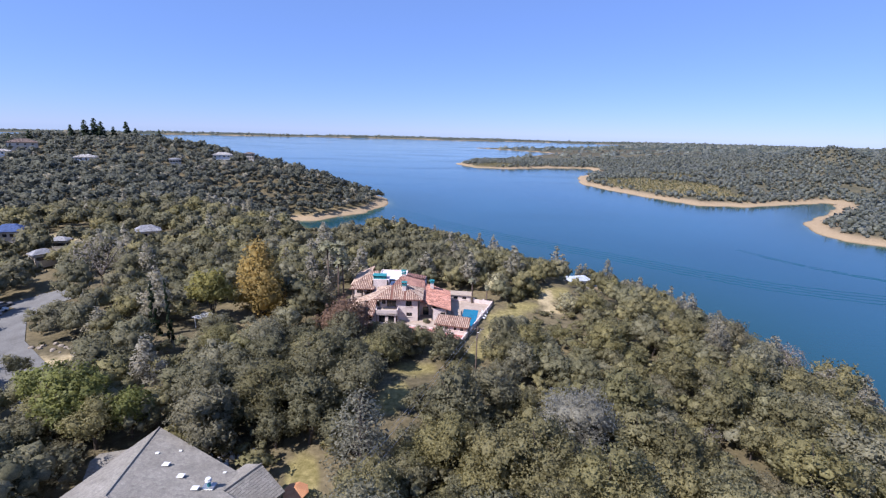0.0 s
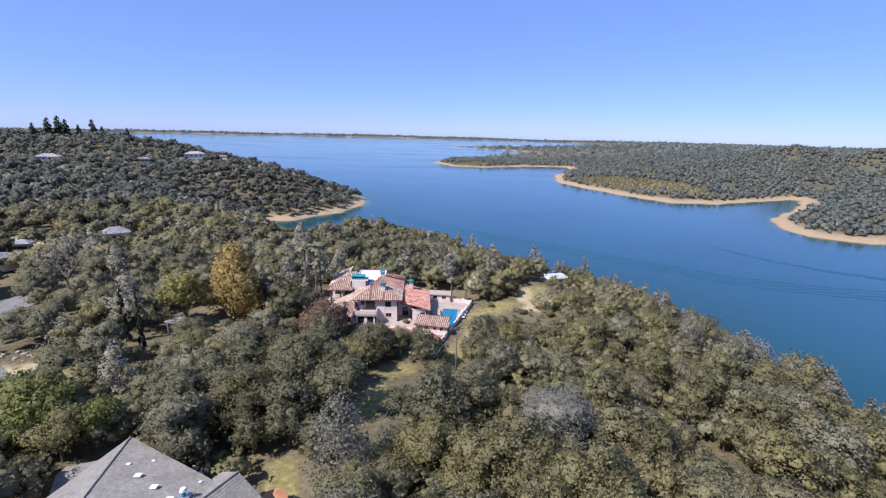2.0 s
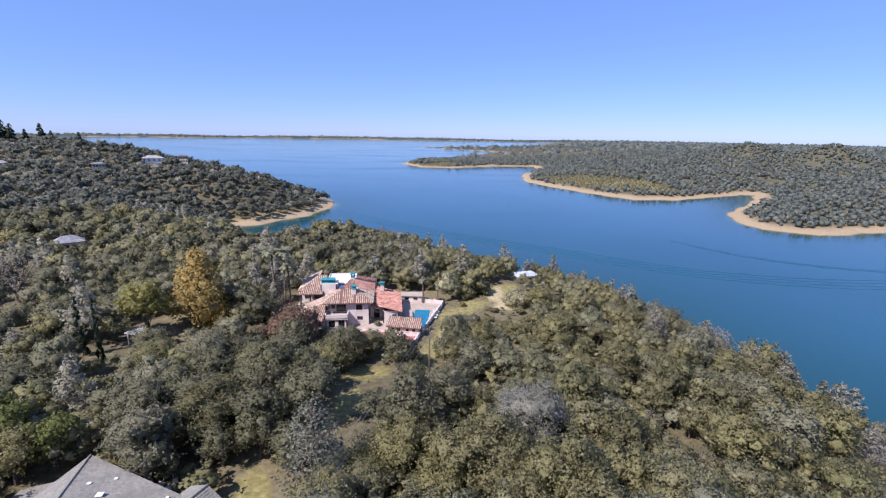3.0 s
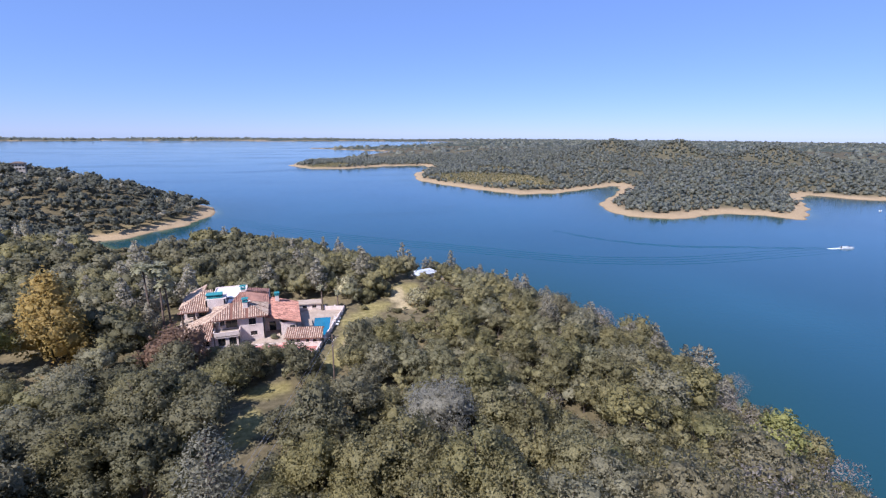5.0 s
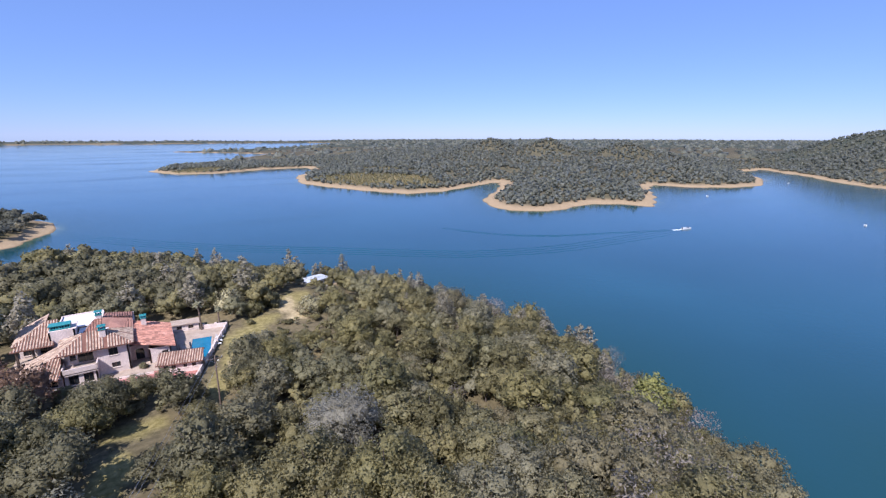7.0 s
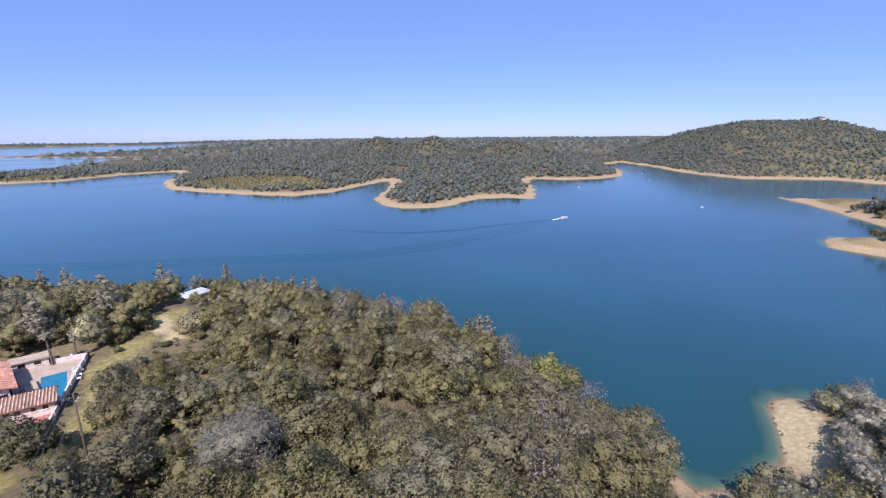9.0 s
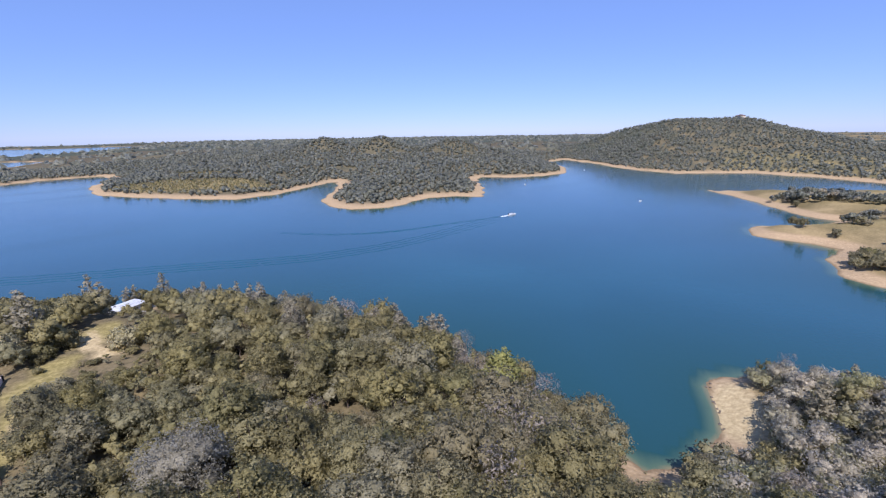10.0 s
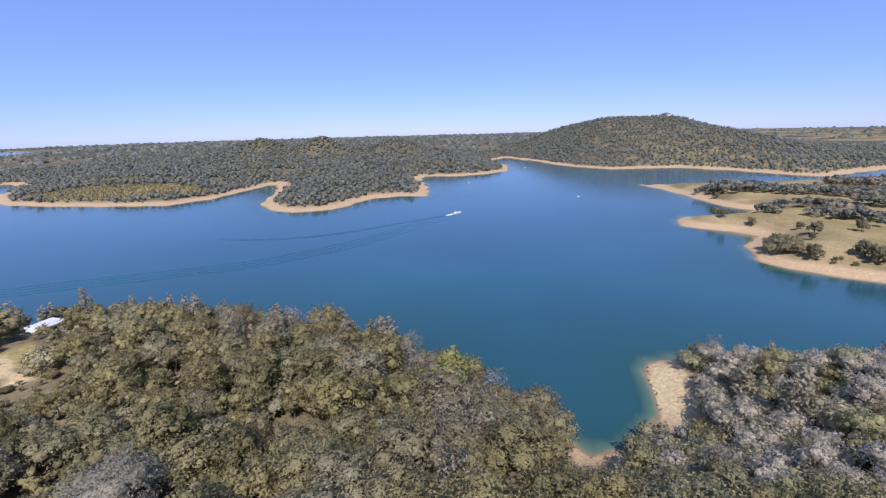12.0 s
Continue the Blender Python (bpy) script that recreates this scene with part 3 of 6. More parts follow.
ashes = [tree("ash_tree", "rounded grey-green tree with pale thin foliage", oak_lumps(s, 4.0, 7.8, 14), 2600, ASH, 0.25, seed=s, size=0.27, core=0.62, outer=1.2, needle=0.5) for s in (35, 36)]
pales = [tree("pale_tree", "pale grey half-leafless tree above the cove", oak_lumps(s, 4.0, 7.8, 14), 2600, COVE, 0.25, seed=s, size=0.27, core=0.6, outer=1.25, needle=0.5) for s in (37, 38)]
rng = random.Random(7)
nx, ny, nz, nd = scatter(11, -50, 112, -36, 128, 5.7, 1.5, lambda x, y: near_wood(x, y) & open_ground(x, y) & in_view(x, y))
dark_oaks = [tree("oak_tree", "dark green live oak with a dense rounded crown", oak_lumps(s, 3.8, 8.6, 18), 2700, DARK_OAK, 0.32, seed=s, size=0.28, core=0.66, needle=0.6) for s in (12, 13, 14, 15)]
closest = [tree("oak_tree", "olive-green live oak with a dense finely leaved crown", oak_lumps(s, 3.7, 8.8, 20), 7000, OAK, 0.3, seed=s, size=0.2, core=0.64, needle=0.6) for s in (8, 9, 10, 11)]
first = {}
for x, y, z, d in zip(nx, ny, nz, nd):
    edge = max(0.0, 1 - d / 45)  # paler, thinner trees towards the shore and the cove
    u = rng.random()
    kinds = bares if u < 0.02 + 0.09 * edge else pines if u < 0.04 + 0.26 * edge else ashes if u < 0.07 + 0.46 * edge else oaks
    if x > 62 and y < 8:
        kinds = bares if u < 0.15 else pales if u < 0.8 else oaks
    if kinds is pines and (math.hypot(x, y) < 66 or y < 62):
        kinds = ashes
    if kinds is oaks and math.hypot(x, y) < 58:
        kinds = closest
    if kinds in (pines, ashes, bares) and x < 18:
        kinds = oaks
    if kinds is oaks and x < 14 and rng.random() < 0.8:
        kinds = dark_oaks
    ob = kinds[rng.randrange(len(kinds))]
    s = rng.uniform(0.70, 1.2) * (0.72 if x > 62 and y < 8 else 0.9 if x > 25 and y > 100 else 1.18 if d < 40 and x > 50 else 1.05 if d < 45 and x > 30 else 1.0)
    if kinds is pines:
        s *= 0.74
    wide = 1.08 * (s / max(0.3, min(s, clear_height(x, y, z) / 9.4))) ** 0.5
    s = min(s, clear_height(x, y, z) / 9.4)
    if s < 0.2:
        continue
    m = pose(x, y, z - 0.1, rng.uniform(-4, 4), rng.uniform(-4, 4), rng.uniform(0, 360)) @ Matrix.Diagonal((s * wide, s * wide, s * rng.uniform(0.9, 1.15), 1))
    if ob.name in first:
        ob = copy_thing(ob, m)
    else:
        first[ob.name] = True
        ob.matrix_basis = m
    tagged(ob, group="trees of the near wood")
for ob in oaks + dark_oaks + closest + pines + bares + ashes + pales:
    if ob.name not in first:
        ob.matrix_basis = pose(20, 30, height(20, 30))


def wood(name, label, places, shapes, mat, smin, smax, seed):
    """Many trees joined into one mesh; each keeps one tone."""
    rng = np.random.default_rng(seed)
    vs, fs, ts, ns, at = [], [], [], [], 0
    for x, y, z in places:
        v, f, soft = shapes[rng.integers(len(shapes))]
        a, s = rng.uniform(0, 6.283), min(rng.uniform(smin, smax), clear_height(x, y, z) / 9.4)
        if s < 0.12:
            continue
        c, n = math.cos(a) * s * 1.1, math.sin(a) * s * 1.1
        w = np.stack([v[:, 0] * c - v[:, 1] * n + x, v[:, 0] * n + v[:, 1] * c + y, v[:, 2] * s * rng.uniform(0.85, 1.15) + z], 1)
        vs.append(w)
        ca, sa = math.cos(a), math.sin(a)
        ns.append(np.stack([soft[:, 0] * ca - soft[:, 1] * sa, soft[:, 0] * sa + soft[:, 1] * ca, soft[:, 2]], 1))
        fs.append(f + at)
        ts.append(np.full(len(v), rng.random()))
        at += len(v)
    ob = mesh_object(name, np.concatenate(vs), np.concatenate(fs), [mat], {"tone": np.concatenate(ts)}, normals=np.concatenate(ns))
    return tagged(ob, label, "woods", kind="stuff")


def pick(seed, share, *arrays):
    """Splits points by chance, share of them into the first lot."""
    r = np.random.default_rng(seed).random(len(arrays[0])) < share
    pts = np.stack(arrays[:3], 1)
    return pts[r], pts[~r]


fine_oak = [leaf_crown(s, oak_lumps(s, 3.8, 8.8, 14), 720, 0.36, core=0.8, needle=0.65) for s in range(141, 147)]
fine_pine = [leaf_crown(s, pine_lumps(s, 3.0, 12.0, 14), 600, 0.45, core=0.4, outer=1.3) for s in range(151, 154)]
mid_oak = [leaf_crown(s, oak_lumps(s, 4.0, 8.8, 9), 290, 0.66, core=0.85) for s in range(41, 47)]
mid_pine = [leaf_crown(s, pine_lumps(s, 2.6, 12.5, 11), 260, 0.62, core=0.5, outer=1.3) for s in range(51, 54)]
small_oak = [leaf_crown(s, oak_lumps(s, 4.4, 9.0, 3), 44, 1.35, core=0.88) for s in range(61, 66)]
far_oak = [leaf_crown(s, [(0, 0, 3.9, 3.7)], 9, 2.6, core=0.95) for s in range(71, 75)]
far_clump = [leaf_crown(s, [(0, 0, -1, 9.5), (11, 4, -1, 8.5)], 14, 7, core=0.95) for s in range(75, 78)]

def side_wood(x, y, r0, r1):
    """The wooded ground in view round the near wood, between two distances from its middle."""
    r = np.hypot(x, y)
    return (r >= r0) & (r < r1) & (y > -0.5 * x - 60) & (x < 235) & (y > -0.82 * x - 18) & ~near_wood(x, y) & open_ground(x, y)


def cove_slope(p):
    return (p[:, 0] > 62) & (p[:, 1] < 8)


for tier, (seed, step, r0, r1, oak_shapes, pine_shapes) in {"": (12, 5.5, 0, 178, fine_oak, fine_pine), "outer_": (20, 6.8, 178, 300, mid_oak, mid_pine)}.items():
    mx, my, mz, md = scatter(seed, -300, 300, -130, 310, step, 2.0, lambda x, y: side_wood(x, y, r0, r1))
    paler = np.clip(1 - md / 40, 0, 1) * (mx > 20) 
    a, b = pick(seed, 0.04 + 0.4 * np.minimum(paler, 1) * ((mx < 62) | (my > 8)), mx, my, mz)
    cove = cove_slope(b)
    c1, c2 = pick(seed + 50, 0.72, *b[cove].T)
    wood(tier + "grey_pine_wood", "grey pines scattered along the wooded ridge", a, pine_shapes, GREY_PINE, 0.65, 1.2, 2)
    dusky = (b[:, 0] < 12) & ~cove & (np.random.default_rng(seed + 7).random(len(b)) < 0.6)
    wood(tier + "oak_wood", "dense oak wood covering the ridge round the villa", b[~cove & ~dusky], oak_shapes, OAK, 0.7, 1.12, 3)
    wood(tier + "dark_oak_wood", "dark live oaks among the wood round the villa", b[dusky], oak_shapes, DARK_OAK, 0.75, 1.2, 33)
    fine = [leaf_crown(s, oak_lumps(s, 4.0, 8.2, 14), 820, 0.37, core=0.62, outer=1.2, needle=0.6) for s in (161, 162, 163)] if not tier else oak_shapes
    if len(c1) and len(c2):
        wood(tier + "pale_wood", "pale grey half-leafless trees on the slope above the cove", c1, fine, COVE, 0.55, 0.85, 21)
        wood(tier + "cove_oak_wood", "olive oaks on the slope above the cove", c2, fine, OAK, 0.5, 0.78, 22)
ux, uy, uz, ud = scatter(23, -60, 112, -60, 90, 8, 1.5, lambda x, y: near_wood(x, y) & open_ground(x, y) & ~in_view(x, y))
wood("oak_wood", "oak wood covering the middle of the ridge", np.stack([ux, uy, uz], 1), fine_oak, OAK, 0.8, 1.15, 24)
low_bush = [leaf_crown(s, oak_lumps(s, 4.2, 6.0, 7), 360, 0.56, core=0.62, outer=1.15, needle=0.6) for s in (171, 172, 173)]
under_bush = [leaf_crown(s, oak_lumps(s, 2.6, 4.4, 4), 90, 0.5, core=0.8, outer=1.15, needle=0.6) for s in (174, 175, 176)]
vx, vy, vz, vd = scatter(35, -60, 112, -20, 130, 3.9, 1.0, lambda x, y: near_wood(x, y) & open_ground(x, y) & (y > -0.6 * x) & (np.hypot(x, y) > 45))
wood("understory_scrub", "low olive scrub filling the gaps between the oaks", np.stack([vx, vy, vz], 1), under_bush, OAK, 0.6, 1.1, 36)
bx, by, bz, bd = scatter(25, 52, 200, -110, 14, 4.0, 2.5, lambda x, y: (np.hypot(x, y) > 48) & (np.hypot(x, y) < 175) & (y < 12) & (y > -0.5 * x - 10) & open_ground(x, y))
a, b = pick(26, 0.66, bx, by, bz)
wood("pale_scrub", "pale grey-green scrub filling the slope above the cove", a, low_bush, COVE, 0.5, 0.85, 27)
wood("olive_scrub", "olive-green scrub filling the slope above the cove", b, low_bush, OAK, 0.45, 0.75, 28)
hx, hy, hz, hd = scatter(13, -620, 0, 150, 760, 7.3, 8.0, lambda x, y: (np.hypot(x, y) >= 300) & (y > -0.85 * x - 60) & off_houses(x, y) & (soft_ellipses(x, y, [(a, b, c + 3, d + 3, e) for a, b, c, d, e in DIRTS]) < 0.4))
a, b = pick(4, 0.08, hx, hy, hz)
wood("hill_pine_wood", "grey pines among the oaks on the hillside", a, small_oak, GREY_PINE, 0.6, 1.0, 5)
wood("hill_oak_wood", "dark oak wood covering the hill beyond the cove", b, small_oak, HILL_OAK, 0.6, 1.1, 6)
GROVES = [(503, -32, 46, 17, 70), (494, -104, 36, 19, 70), (384, -36, 11, 7, 60), (372, -76, 24, 10, 75), (420, -60, 26, 9, 60), (560, -150, 60, 26, 60), (430, -130, 40, 14, 70), (340, -110, 24, 9, 70), (640, -260, 120, 40, 60)]
park_shape = [leaf_crown(s, oak_lumps(s, 4.2, 8.6, 6), 110, 1.05, core=0.86) for s in range(47, 51)]
px, py, pz, pd = scatter(14, 235, 900, -420, 90, 5.2, 5, lambda x, y: (soft_ellipses(x, y, GROVES) > 0.3) & (y > -0.36 * x - 30))
a, b = pick(29, 0.35, px, py, pz)
wood("park_oaks", "oaks in groves on the dry grass of a low peninsula", b, park_shape, HAZED_BLUE_OAK, 0.6, 1.0, 7)
wood("park_trees", "grey-green trees among the oaks of a low peninsula", a, park_shape, GREY_PINE, 0.5, 0.9, 30)
cx, cy, cz, cd = scatter(15, 40, 1150, 240, 1500, 7.0, 9, lambda x, y: (np.hypot(x, y) < 1240) & ~((soft_ellipses(x, y, SCRUB) > 0.3) & (wobble(x, y, 5) > -0.75)) & ((wobble(x, y, 26, 2.0) + 0.5 * wobble(x, y, 10) > -0.6) | (x + y > 1340)))
ok = cd > 14 + 5 * wobble(cx, cy, 34, 1.0)
cx, cy, cz = cx[ok], cy[ok], cz[ok]
wood("far_shore_oaks", "oak woods on the far shore of the lake", np.stack([cx, cy, cz], 1), far_oak, HAZED_BLUE_OAK, 0.35, 0.85, 8)
sx, sy, sz, sd = scatter(16, 60, 460, 460, 1080, 5.0, 10, lambda x, y: (soft_ellipses(x, y, SCRUB) > 0.3))
wood("shore_scrub", "low olive scrub on the open slope of the far shore", np.stack([sx, sy, sz], 1), far_oak, OAK, 0.16, 0.36, 18)
dx, dy, dz, dd = scatter(17, 740, 1480, -420, 700, 8.0, 14, lambda x, y: (y < 0.62 * x - 240) & (wobble(x, y, 22, 2.0) + 0.4 * wobble(x, y, 9) < 0.7))
wood("hill_oaks", "oaks and grey pines scattered on a tall dry hill", np.stack([dx, dy, dz], 1), far_oak, HAZED_BLUE_OAK, 0.3, 0.75, 9)
ex, ey, ez, ed = scatter(19, -4800, 4900, -1200, 4900, 78, 25, lambda x, y: (np.hypot(x, y) > 1230) & ((np.hypot(x, y) > 1480) | (y > 0.62 * x - 240)) & (np.hypot(x, y) < 4850) & (y > -0.36 * x) & (y > -1.0 * x) & (wobble(x, y, 150) > np.where(y < 0.1 * x, 0.25, -0.5)))
wood("distant_woods", "dark woods on the land along the horizon", np.stack([ex, ey, ez], 1), far_clump, HAZED_BLUE_OAK, 0.7, 1.2, 10)

# ---- building kit ----
STUCCO = weathered("pinkish white stucco", (0.60, 0.50, 0.455), (0.73, 0.63, 0.58), 0.5, 0.9, bump=0.1)
WHITE = weathered("white paint", (0.68, 0.68, 0.67), (0.80, 0.80, 0.78), 0.7, 0.6)
TILE_BED = weathered("clay tile bed", (0.15, 0.07, 0.05), (0.22, 0.11, 0.08), 0.6, 0.85)
TILE_ROW = weathered("pale clay tile rows", (0.40, 0.285, 0.21), (0.52, 0.41, 0.33), 0.8, 0.8, piece=0.9)
TILE_RED = weathered("orange-red clay tiles", (0.50, 0.24, 0.175), (0.62, 0.33, 0.25), 0.4, 0.85, piece=1.0)
TILE_BROWN = weathered("weathered brown clay tiles", (0.24, 0.125, 0.10), (0.36, 0.20, 0.155), 0.6, 0.85, piece=1.0)
SLATE = weathered("grey concrete roof tiles", (0.215, 0.198, 0.168), (0.30, 0.28, 0.24), 0.35, 0.8, piece=0.35)
TEAL = weathered("teal glazed metal", (0.02, 0.17, 0.19), (0.05, 0.30, 0.31), 1.5, 0.5)
FLAT_WHITE = weathered("white roof coating", (0.72, 0.72, 0.72), (0.85, 0.85, 0.85), 0.3, 0.6)
PAVING = weathered("pale patio paving", (0.35, 0.275, 0.215), (0.47, 0.385, 0.315), 0.6, 0.85)
RED_PAVING = weathered("red terrace paving", (0.36, 0.15, 0.13), (0.47, 0.22, 0.19), 0.5, 0.85)
WOOD = weathered("dark weathered timber", (0.07, 0.05, 0.038), (0.15, 0.11, 0.085), 1.5, 0.85)
CONCRETE = weathered("concrete", (0.34, 0.33, 0.31), (0.47, 0.46, 0.43), 0.4, 0.9)
ASPHALT = weathered("pale worn asphalt", (0.15, 0.145, 0.135), (0.22, 0.215, 0.2), 0.25, 0.95)
GLASS = weathered("dark window glass", (0.015, 0.018, 0.02), (0.03, 0.034, 0.038), 0.5, 0.08, bump=0.0, spec=0.6)
METAL = weathered("galvanised metal", (0.36, 0.37, 0.38), (0.5, 0.51, 0.52), 1.0, 0.4, 0.7)
ROCK = weathered("tan rock", (0.24, 0.20, 0.155), (0.42, 0.36, 0.29), 0.9, 0.95, bump=0.5)
POOL = weathered("bright blue pool water", (0.012, 0.15, 0.27), (0.022, 0.20, 0.33), 0.6, 0.06, bump=0.1, spec=0.5)
BLACK = weathered("black rubber", (0.015, 0.015, 0.015), (0.03, 0.03, 0.03), 2.0, 0.8)


def add_box(bm, x0, x1, y0, y1, z0, z1, m=None, bevel=0.0):
    r = bmesh.ops.create_cube(bm, size=1)
    mm = Matrix.Translation(((x0 + x1) / 2, (y0 + y1) / 2, (z0 + z1) / 2)) @ Matrix.Diagonal((x1 - x0, y1 - y0, z1 - z0, 1))
    bmesh.ops.transform(bm, matrix=(m @ mm) if m else mm, verts=r["verts"])
    if bevel:
        edges = list({e for v in r["verts"] for e in v.link_edges})
        bmesh.ops.bevel(bm, geom=edges, offset=bevel, segments=1, affect="EDGES")


def box(name, mat, parent, x0, x1, y0, y1, z0, z1, label="", m=None, bevel=0.03):
    bm = bmesh.new()
    add_box(bm, x0, x1, y0, y1, z0, z1, m, bevel)
    return part(name, bm, mat, parent, label)


def add_slab(bm, pts, thick):
    """A plate under a flat polygon."""
    top = [bm.verts.new(p) for p in pts]
    low = [bm.verts.new((p[0], p[1], p[2] - thick)) for p in pts]
    bm.faces.new(top)
    bm.faces.new(low[::-1])
    for i in range(len(pts)):
        j = (i + 1) % len(pts)
        bm.faces.new((top[j], top[i], low[i], low[j]))


def span(poly, u):
    """Where a convex outline of (u, v) points lies above the line u."""
    vs = []
    for (ua, va), (ub, vb) in zip(poly, poly[1:] + poly[:1]):
        if (ua - u) * (ub - u) < 0:
            vs.append(va + (vb - va) * (u - ua) / (ub - ua))
    return (min(vs), max(vs)) if len(vs) == 2 else None


def slope_frame(pts):
    o = Vector(pts[0])
    eu = (Vector(pts[1]) - o).normalized()
    n = eu.cross(Vector(pts[2]) - o).normalized()
    if n.z < 0:
        n = -n
    ev = n.cross(eu)
    if (Vector(pts[2]) - o).dot(ev) < 0:
        ev = -ev
    return o, eu, ev, n, [((Vector(p) - o).dot(eu), (Vector(p) - o).dot(ev)) for p in pts]


def barrel_slope(bm, pts, gap=0.5, length=0.62):
    """Rows of half-round tiles running up the slope; the first two points are the eave."""
    o, eu, ev, n, poly = slope_frame(pts)
    u0, u1 = min(p[0] for p in poly), max(p[0] for p in poly)
    u = u0 + gap * 0.5
    while u < u1:
        s = span(poly, u)
        if s:
            v, end = s
            while v < end - 0.15:
                w = min(v + length, end)
                rings = []
                for q, r in ((v, 0.165), (w, 0.14)):
                    rings.append([bm.verts.new(o + eu * (u + a * r) + ev * q + n * (h * r)) for a, h in ((-1, 0), (-0.6, 0.8), (0.6, 0.8), (1, 0))])
                for i in range(3):
                    bm.faces.new((rings[0][i], rings[0][i + 1], rings[1][i + 1], rings[1][i]))
                bm.faces.new(rings[0][::-1])
                v = w
        u += gap


def course_slope(bm, pts, step=0.38, length=0.5):
    """Courses of flat lapped tiles; the first two points are the eave."""
    o, eu, ev, n, poly = slope_frame(pts)
    flip = [(v, u) for u, v in poly]
    v, end, k = min(p[1] for p in poly), max(p[1] for p in poly), 0
    while v < end - 0.1:
        s = span(flip, v + step * 0.5)
        if s:
            u = s[0] - (k % 2) * length * 0.5
            while u < s[1]:
                a, b = max(u, s[0]), min(u + length - 0.02, s[1])
                if b - a > 0.05:
                    q = [bm.verts.new(o + eu * i + ev * j + n * h) for i, j, h in ((a, v - 0.04, 0.075), (b, v - 0.04, 0.075), (b, v + step, 0.02), (a, v + step, 0.02), (a, v - 0.04, 0.0), (b, v - 0.04, 0.0))]
                    bm.faces.new((q[0], q[1], q[2], q[3]))
                    bm.faces.new((q[4], q[5], q[1], q[0]))
                u += length
        v += step
        k += 1


def roof(parent, slopes, bed, rows, kind="barrel", thick=0.2, label=""):
    """One roof of several slopes: a plate, and the tiles laid on it."""
    bm, bt = bmesh.new(), bmesh.new()
    for pts in slopes:
        add_slab(bm, pts, thick)
        (barrel_slope if kind == "barrel" else course_slope)(bt, pts)
    base = part("roof", bm, bed, parent, label)
    tagged(part("tiling", bt, rows, base), kind="stuff")
    return base


def hip(x0, x1, y0, y1, z0, z1, along="x"):
    """The four slopes of a hip roof over a rectangle."""
    if along == "x":
        k = min((y1 - y0) / 2, (x1 - x0) / 2 - 0.05)
        a, b = (x0 + k, (y0 + y1) / 2, z1), (x1 - k, (y0 + y1) / 2, z1)
        c = [(x0, y0, z0), (x1, y0, z0), (x1, y1, z0), (x0, y1, z0)]
        return [[c[0], c[1], b, a], [c[1], c[2], b], [c[2], c[3], a, b], [c[3], c[0], a]]
    k = min((x1 - x0) / 2, (y1 - y0) / 2 - 0.05)
    a, b = ((x0 + x1) / 2, y0 + k, z1), ((x0 + x1) / 2, y1 - k, z1)
    c = [(x0, y0, z0), (x1, y0, z0), (x1, y1, z0), (x0, y1, z0)]
    return [[c[0], c[1], a], [c[1], c[2], b, a], [c[2], c[3], b], [c[3], c[0], a, b]]


def wall(parent, p0, p1, z0, z1, openings=(), mat=None, thick=0.3, glazed=True, label=""):
    """A wall from p0 to p1 with openings (u0, u1, w0, w1) through it, u along the wall and w above its foot; each with a window."""
    p0, p1 = Vector((*p0, 0)), Vector((*p1, 0))
    d = (p1 - p0).normalized()
    m = Matrix.Translation((p0.x, p0.y, z0)) @ Matrix.Rotation(math.atan2(d.y, d.x), 4, "Z")
    length, top = (p1 - p0).length, z1 - z0
    cuts = sorted({0.0, length, *[o[0] for o in openings], *[o[1] for o in openings]})
    bm = bmesh.new()
    for a, b in zip(cuts, cuts[1:]):
        holes = sorted((o[2], o[3]) for o in openings if o[0] <= a + 1e-6 and o[1] >= b - 1e-6)
        z = 0.0
        for lo, hi in holes + [(top, top)]:
            if lo - z > 0.01:
                add_box(bm, a, b, 0, thick, z, lo, m)
            z = hi
    bmesh.ops.remove_doubles(bm, verts=bm.verts, dist=0.001)
    w = part("wall", bm, mat or STUCCO, parent, label)
    if glazed:
        for u0, u1, w0, w1 in openings:
            bf = bmesh.new()
            for a, b, c, e in ((u0, u0 + 0.09, w0, w1), (u1 - 0.09, u1, w0, w1), (u0 + 0.09, u1 - 0.09, w0, w0 + 0.09), (u0 + 0.09, u1 - 0.09, w1 - 0.09, w1), ((u0 + u1) / 2 - 0.03, (u0 + u1) / 2 + 0.03, w0 + 0.09, w1 - 0.09)):
                add_box(bf, a, b, 0.14, 0.2, c, e, m)
            f = part("window", bf, WOOD, parent)
            box("pane", GLASS, f, u0 + 0.05, u1 - 0.05, 0.16, 0.18, w0 + 0.05, w1 - 0.05, m=m, bevel=0)
            if w0 > 0.3:
                box("window_sill", mat or STUCCO, f, u0 - 0.1, u1 + 0.1, -0.12, 0.13, w0 - 0.12, w0 - 0.003, m=m, bevel=0.02)
    return w


